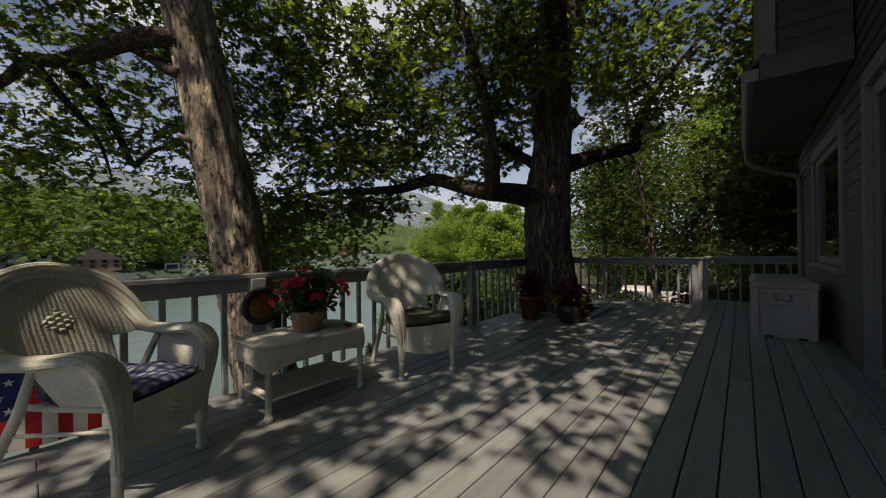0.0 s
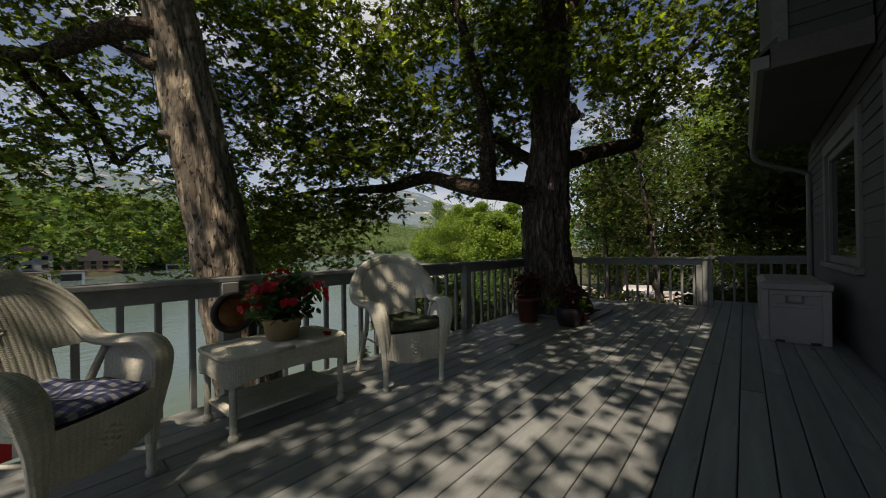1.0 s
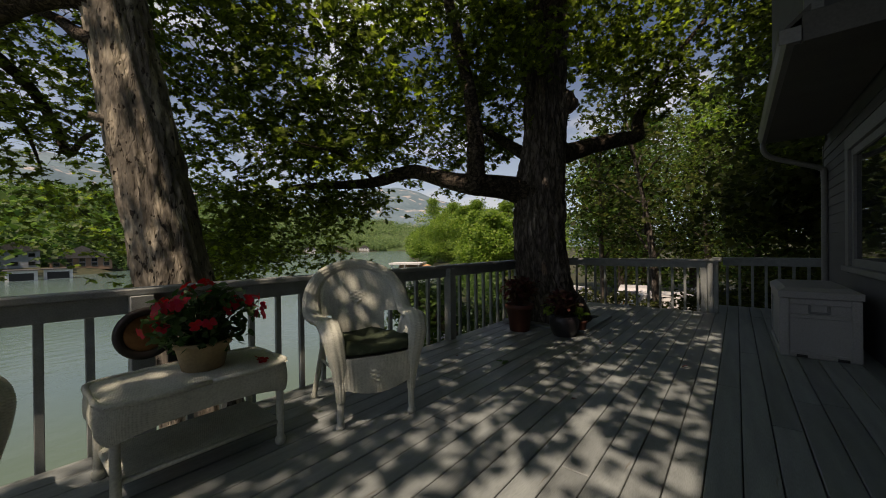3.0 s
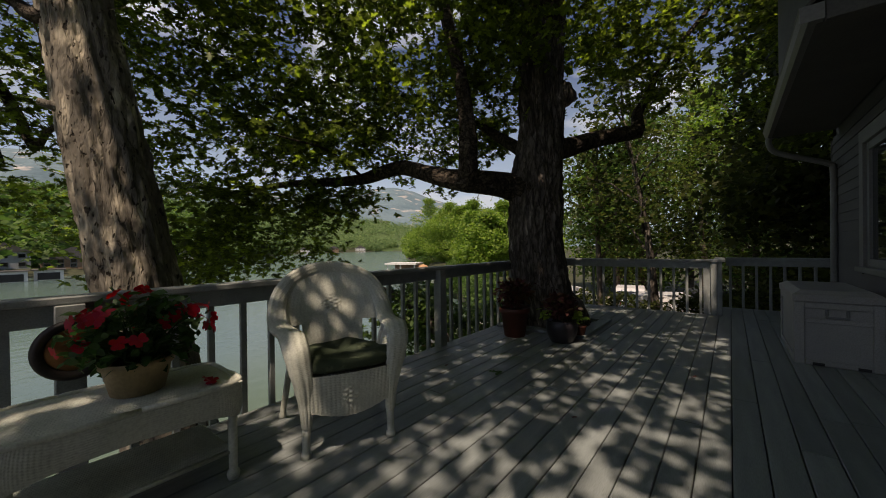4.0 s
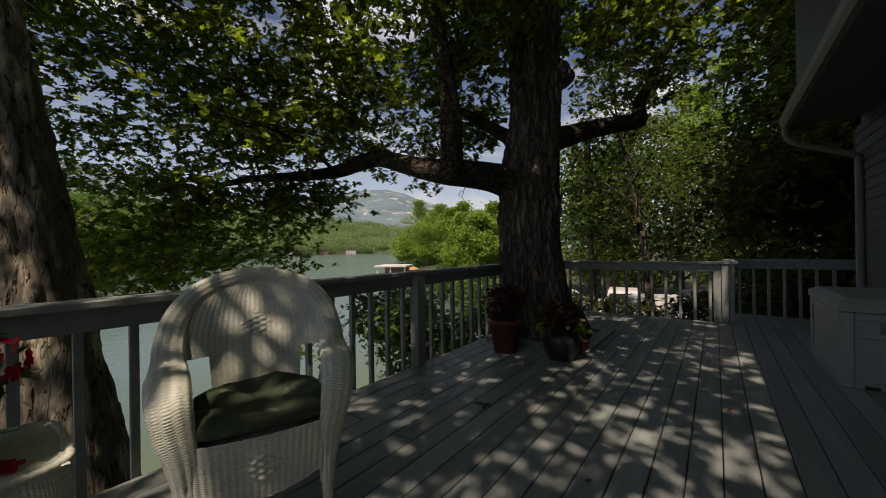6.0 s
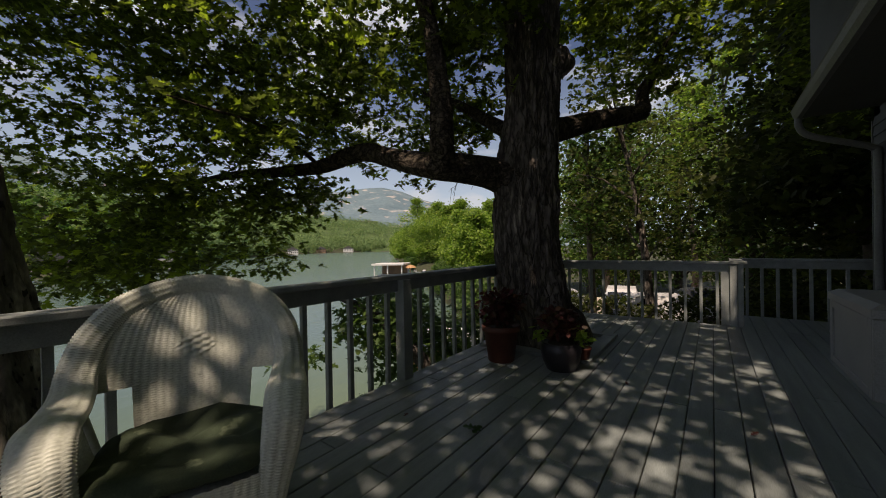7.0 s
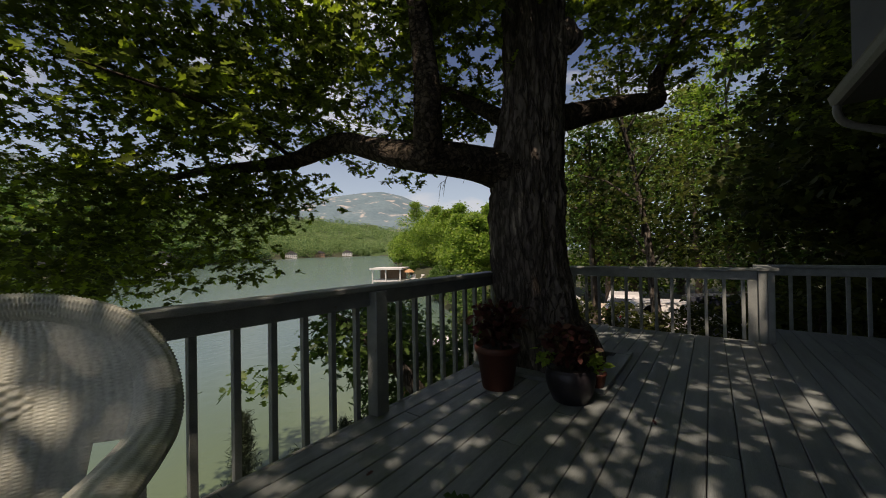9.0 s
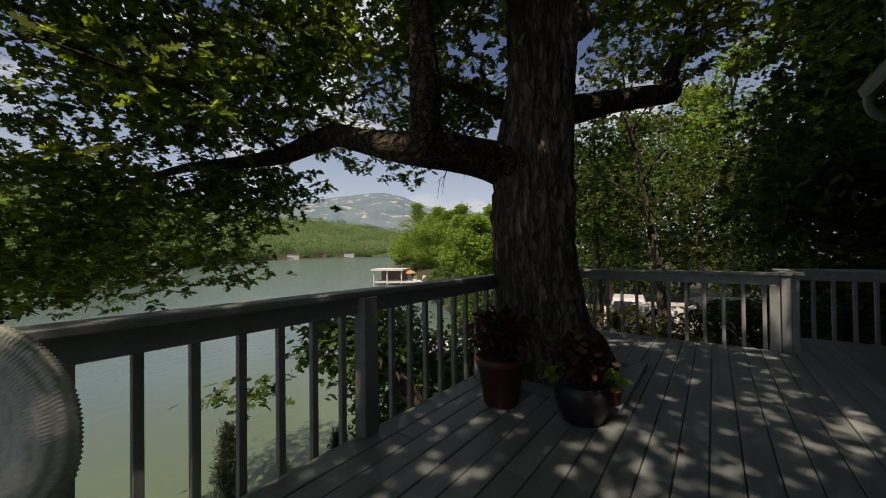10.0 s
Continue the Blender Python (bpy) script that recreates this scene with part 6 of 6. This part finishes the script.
def woods(name, count, az, depth, size, tufts, seed, label, mat=None):
    """Crowns of leaf tufts on the far slope, from the shore line back."""
    rng = np.random.default_rng(seed)
    pts, siz = [], []
    made = tries = 0
    while made < count and tries < count * 10:
        tries += 1
        deg = rng.uniform(*az)
        r = float(np.interp(deg, *FAR_SHORE)) + 9 + depth * rng.uniform() ** 1.5
        x, y = -r * math.sin(radians(deg)), r * math.cos(radians(deg))
        if shore_distance(x, y) > 0 or any(abs(deg - a) < 2.3 and r < d + 6 for a, d in CLEAR):
            continue
        made += 1
        s = rng.uniform(*size)
        d = rng.normal(0, 1, (tufts, 3))
        d /= np.linalg.norm(d, axis=1)[:, None]
        d *= rng.uniform(0.7, 1.1, (tufts, 1))
        tall = rng.uniform(0.9, 1.6)
        pts.append(d * np.array((s, s, s * tall)) + np.array((x, y, land_height(x, y) + s * tall * 0.9)))
        siz.append(rng.uniform(0.22, 0.40, tufts) * s)
    p = np.vstack(pts)
    return tagged(new(name, leaf_mesh(name, p, np.concatenate(siz), mat or M_FARTREE, CHIP, rng, 0.7, 0.0)), label, "woods", kind="stuff")


woods("far_woods", 520, (70, 108), 240, (2.8, 5.8), 80, 3, "dark green trees on the far shore hillside", M_WOODS)
woods("far_woods", 360, (70, 108), 240, (2.8, 5.2), 80, 13, "green wooded hillside on the far shore")
woods("far_woods", 520, (68, 110), 900, (6.0, 10.0), 80, 23, "green woods high on the far hillside", M_WOODS)


def ridge_woods(name, P, count, size, tufts, seed, label, span=(0.2, 0.95)):
    rng = np.random.default_rng(seed)
    pts, siz = [], []
    for _ in range(count):
        s = rng.uniform(*size)
        d = rng.normal(0, 1, (tufts, 3))
        d /= np.linalg.norm(d, axis=1)[:, None]
        c = np.array(P(rng.uniform(*span), rng.uniform(0.03, 1.0) ** 0.8))
        pts.append(d * np.array((s, s, s * rng.uniform(0.7, 1.2))) + c + np.array((0, 0, s * 0.4)))
        siz.append(rng.uniform(0.21, 0.38, tufts) * s)
    return tagged(new(name, leaf_mesh(name, np.vstack(pts), np.concatenate(siz), M_FARTREE, CHIP, rng, 0.7, 0.0)), label, "woods", kind="stuff")


ridge_woods("hill_woods", HILL, 1600, (7.2, 12.2), 48, 9, "wooded slope of the low hill beyond the lake")
woods("far_woods", 760, (43, 74), 420, (5.2, 9.2), 75, 4, "green wooded hillside at the lake end")


# ---- far houses, dock, cars ----
def house_far(x, y, turn, w, d, h, mat, label, floors=2, roof_mat=None):
    ob = thing("lake_house", label, "house", (x, y, max(land_height(x, y), WATER_Z + 0.6)), turn, group="lake houses")
    part("wall", Geo().box(-w / 2, w / 2, -d / 2, d / 2, -1.0, h).mesh("wall", mat), ob)
    e = 0.5
    g = Geo()
    g.add([(-w / 2 - e, -d / 2 - e, h - 0.1), (w / 2 + e, -d / 2 - e, h - 0.1), (0, -d / 2 - e, h + w * 0.28), (-w / 2 - e, d / 2 + e, h - 0.1), (w / 2 + e, d / 2 + e, h - 0.1), (0, d / 2 + e, h + w * 0.28)],
          [(0, 1, 2), (3, 5, 4), (0, 2, 5, 3), (1, 4, 5, 2), (0, 3, 4, 1)])
    part("roof", g.mesh("roof", roof_mat or M_ROOF), ob)
    n = max(2, int(w / 2.6))
    for f in range(floors):
        for i in range(n):
            cx, cz = -w / 2 + w * (i + 0.5) / n, h * (f + 0.5) / floors
            win = part("window", Geo().box(cx - 0.75, cx + 0.75, -d / 2 - 0.08, -d / 2 - 0.01, cz - 0.6, cz + 0.65).mesh("window", M_TRIM), ob)
            part("pane", Geo().box(cx - 0.62, cx + 0.62, -d / 2 - 0.11, -d / 2 - 0.085, cz - 0.48, cz + 0.52).mesh("pane", M_PANE), win)
    return ob


def polar(az, r):
    return -r * math.sin(radians(az)), r * math.cos(radians(az))


for az, r, w, d, h, m, lab in ((89.7, 168, 10, 8, 5.0, M_HOUSE_GREY, "blue-grey gabled lake house with wide windows"), (84.8, 165, 14, 7, 2.8, M_HOUSE_BROWN, "low brown lake house among trees"),
                               (93.4, 160, 11, 7, 3.6, M_HOUSE_GREY, "grey lake house on the far shore"), (74.8, 220, 13, 8, 5.0, M_HOUSE_WHITE, "white lake house on the far shore"),
                               (81.1, 205, 5, 5, 4, M_TERRA, "orange-brown lake house high among trees"), (60, 572, 16, 10, 6, M_HOUSE_WHITE, "white lake house on the far shore"),
                               (56, 640, 16, 10, 6, M_HOUSE_BROWN, "brown lake house on the far shore"), (52, 692, 18, 10, 6, M_HOUSE_WHITE, "white lake house on the far shore")):
    x, y = polar(az, r)
    house_far(x, y, az + 180 - 180, w, d, h, m, lab)
for az, r in ((89.2, 131), (86.6, 134), (77.5, 190)):
    x, y = polar(az, r)
    ob = thing("boat_house", "small white boat house at the far waterline", "boat house", (x, y, WATER_Z), az, group="boat houses")
    part("walls", Geo().box(-2.5, 2.5, -2, 2, 0, 2.4).mesh("walls", M_HOUSE_WHITE), ob)
    # A black plate on the wall stands in for the dark inside.
    part("opening", Geo().box(-1.9, 1.9, -2.06, -2.01, 0.1, 1.8).mesh("opening", M_BLACK), ob)
    part("roof", Geo().box(-2.9, 2.9, -2.5, 2.5, 2.4, 2.65).mesh("roof", M_ROOF), ob)

dx, dy = polar(44.6, 82)
dock = thing("boat_dock", "white flat-roofed boat dock at the headland", "dock", (dx, dy, WATER_Z), 27)
part("deck", Geo().box(-3.5, 13, -2.5, 2.5, 0.35, 0.7).mesh("deck", M_HOUSE_WHITE), dock)
part("roof", Geo().box(-4, 3.2, -3, 3, 3.0, 3.35).mesh("roof", M_HOUSE_WHITE), dock)
for x in (-3.5, -0.5, 2.7):
    for y in (-2.5, 2.5):
        part("post", Geo().box(x - 0.12, x + 0.12, y - 0.12, y + 0.12, -1.0, 3.0).mesh("post", M_HOUSE_WHITE), dock)
part("back_wall", Geo().box(-3.4, 2.6, 2.2, 2.35, 0.7, 3.0).mesh("back_wall", M_HOUSE_BROWN), dock)
for x in (5.0, 7.0, 9.5, 11.5):
    part("dock_chair", Geo().box(x - 0.35, x + 0.35, -0.4, 0.4, 0.72, 1.1, 0.03).box(x - 0.35, x + 0.35, 0.3, 0.45, 1.12, 1.8, 0.03).mesh("dock_chair", M_HOUSE_WHITE), dock)
part("orange_umbrella", Geo().lathe([(1.3, 2.3), (0.9, 2.7), (0.05, 3.0)], 10, (4.0, 0, 0)).lathe([(0.05, 0.7), (0.04, 2.9)], 6, (4.0, 0, 0)).mesh("orange_umbrella", M_TERRA), dock)

# lit parking lot below the far railing
LOT_Z = -2.7
lot = Geo().box(-8.5, 0.5, 18.5, 29, LOT_Z - 3, LOT_Z)
tagged(new("pavement", lot.mesh("pavement", M_LOT)), "pale sunlit gravel parking area below the deck", "pavement", kind="structure")


def car(x, y, turn, mat, label, van=False):
    ob = thing("car", label, "car", (x, y, LOT_Z), turn, group="parked cars")
    top = 1.95 if van else 1.45
    prof = [(-2.2, 0.35), (-2.25, 0.75), (-2.1, 0.95), (-1.6, top - 0.08), (-1.2, top), (0.5, top), (0.75, top - 0.1), (1.25, 0.98), (2.05, 0.85), (2.2, 0.62), (2.2, 0.35)]
    n = len(prof)
    g = Geo()
    g.add([(a, s * (0.85 if z < 1.0 else 0.70), z) for s in (-1, 1) for a, z in prof],
          [tuple(range(n - 1, -1, -1)), tuple(range(n, 2 * n))] + [(i, (i + 1) % n, n + (i + 1) % n, n + i) for i in range(n)])
    part("body", g.mesh("body", mat), ob)
    for s in (-1, 1):
        w = Geo().add([(a, s * b, z) for a, b, z in ((-1.5, 0.80, 1.02), (0.95, 0.80, 1.02), (0.5, 0.72, top - 0.1), (-1.15, 0.72, top - 0.1))], [(0, 1, 2, 3)])
        part("side_window", w.mesh("side_window", M_PANE), ob)
        for a in (-1.4, 1.35):
            wheel = part("wheel", Geo().tube([(a, s * 0.72, 0.32), (a, s * 0.90, 0.32)], [0.32, 0.32], 20).mesh("wheel", M_BLACK), ob)
            part("rim", Geo().tube([(a, s * 0.901, 0.32), (a, s * 0.915, 0.32)], [0.19, 0.17], 14).mesh("rim", M_GUTTER), wheel)
    wind = Geo().add([(0.80, -0.66, top - 0.14), (0.80, 0.66, top - 0.14), (1.22, 0.78, 1.03), (1.22, -0.78, 1.03)], [(0, 1, 2, 3)])
    part("windscreen", wind.mesh("windscreen", M_PANE), ob)
    back = Geo().add([(-1.66, -0.62, top - 0.12), (-1.66, 0.62, top - 0.12), (-2.11, 0.68, 1.0), (-2.11, -0.68, 1.0)], [(0, 3, 2, 1)])
    part("rear_window", back.mesh("rear_window", M_PANE), ob)
    part("rear_bumper", Geo().box(-2.30, -2.20, -0.84, 0.84, 0.34, 0.55, 0.02).mesh("rear_bumper", M_BLACK), ob)
    for s in (-1, 1):
        part("tail_light", Geo().box(-2.27, -2.20, s * 0.72 - 0.1, s * 0.72 + 0.1, 0.66, 0.86, 0.02).mesh("tail_light", M_RED), ob)
    return ob


car(-2.2, 21.0, 20, M_CAR_WHITE, "white car parked on the gravel below the deck")
car(-4.6, 23.5, 100, M_CAR_WHITE, "white car parked across the gravel below the deck")
car(-0.2, 24.5, 15, M_CAR_DARK, "dark car parked on the gravel below the deck")
car(-7.6, 21.5, 60, M_CAR_WHITE, "white car parked near the shore bushes")
shed = thing("boat_shed", "low tan timber shed on the bank below the deck", "shed", (-8.2, 12.5, -4.2), 40)
for i in range(14):
    part("board", Geo().box(-1.9 + i * 0.28, -1.63 + i * 0.28, -1.2, -1.16, 0, 1.9, 0.01).mesh("board", M_TERRA), shed)
part("walls", Geo().box(-1.9, 2.0, -1.15, 1.2, 0, 1.88).mesh("walls", M_TERRA), shed)
part("roof", Geo().box(-2.1, 2.2, -1.45, 1.4, 1.9, 2.02).mesh("roof", M_HOUSE_WHITE), shed)
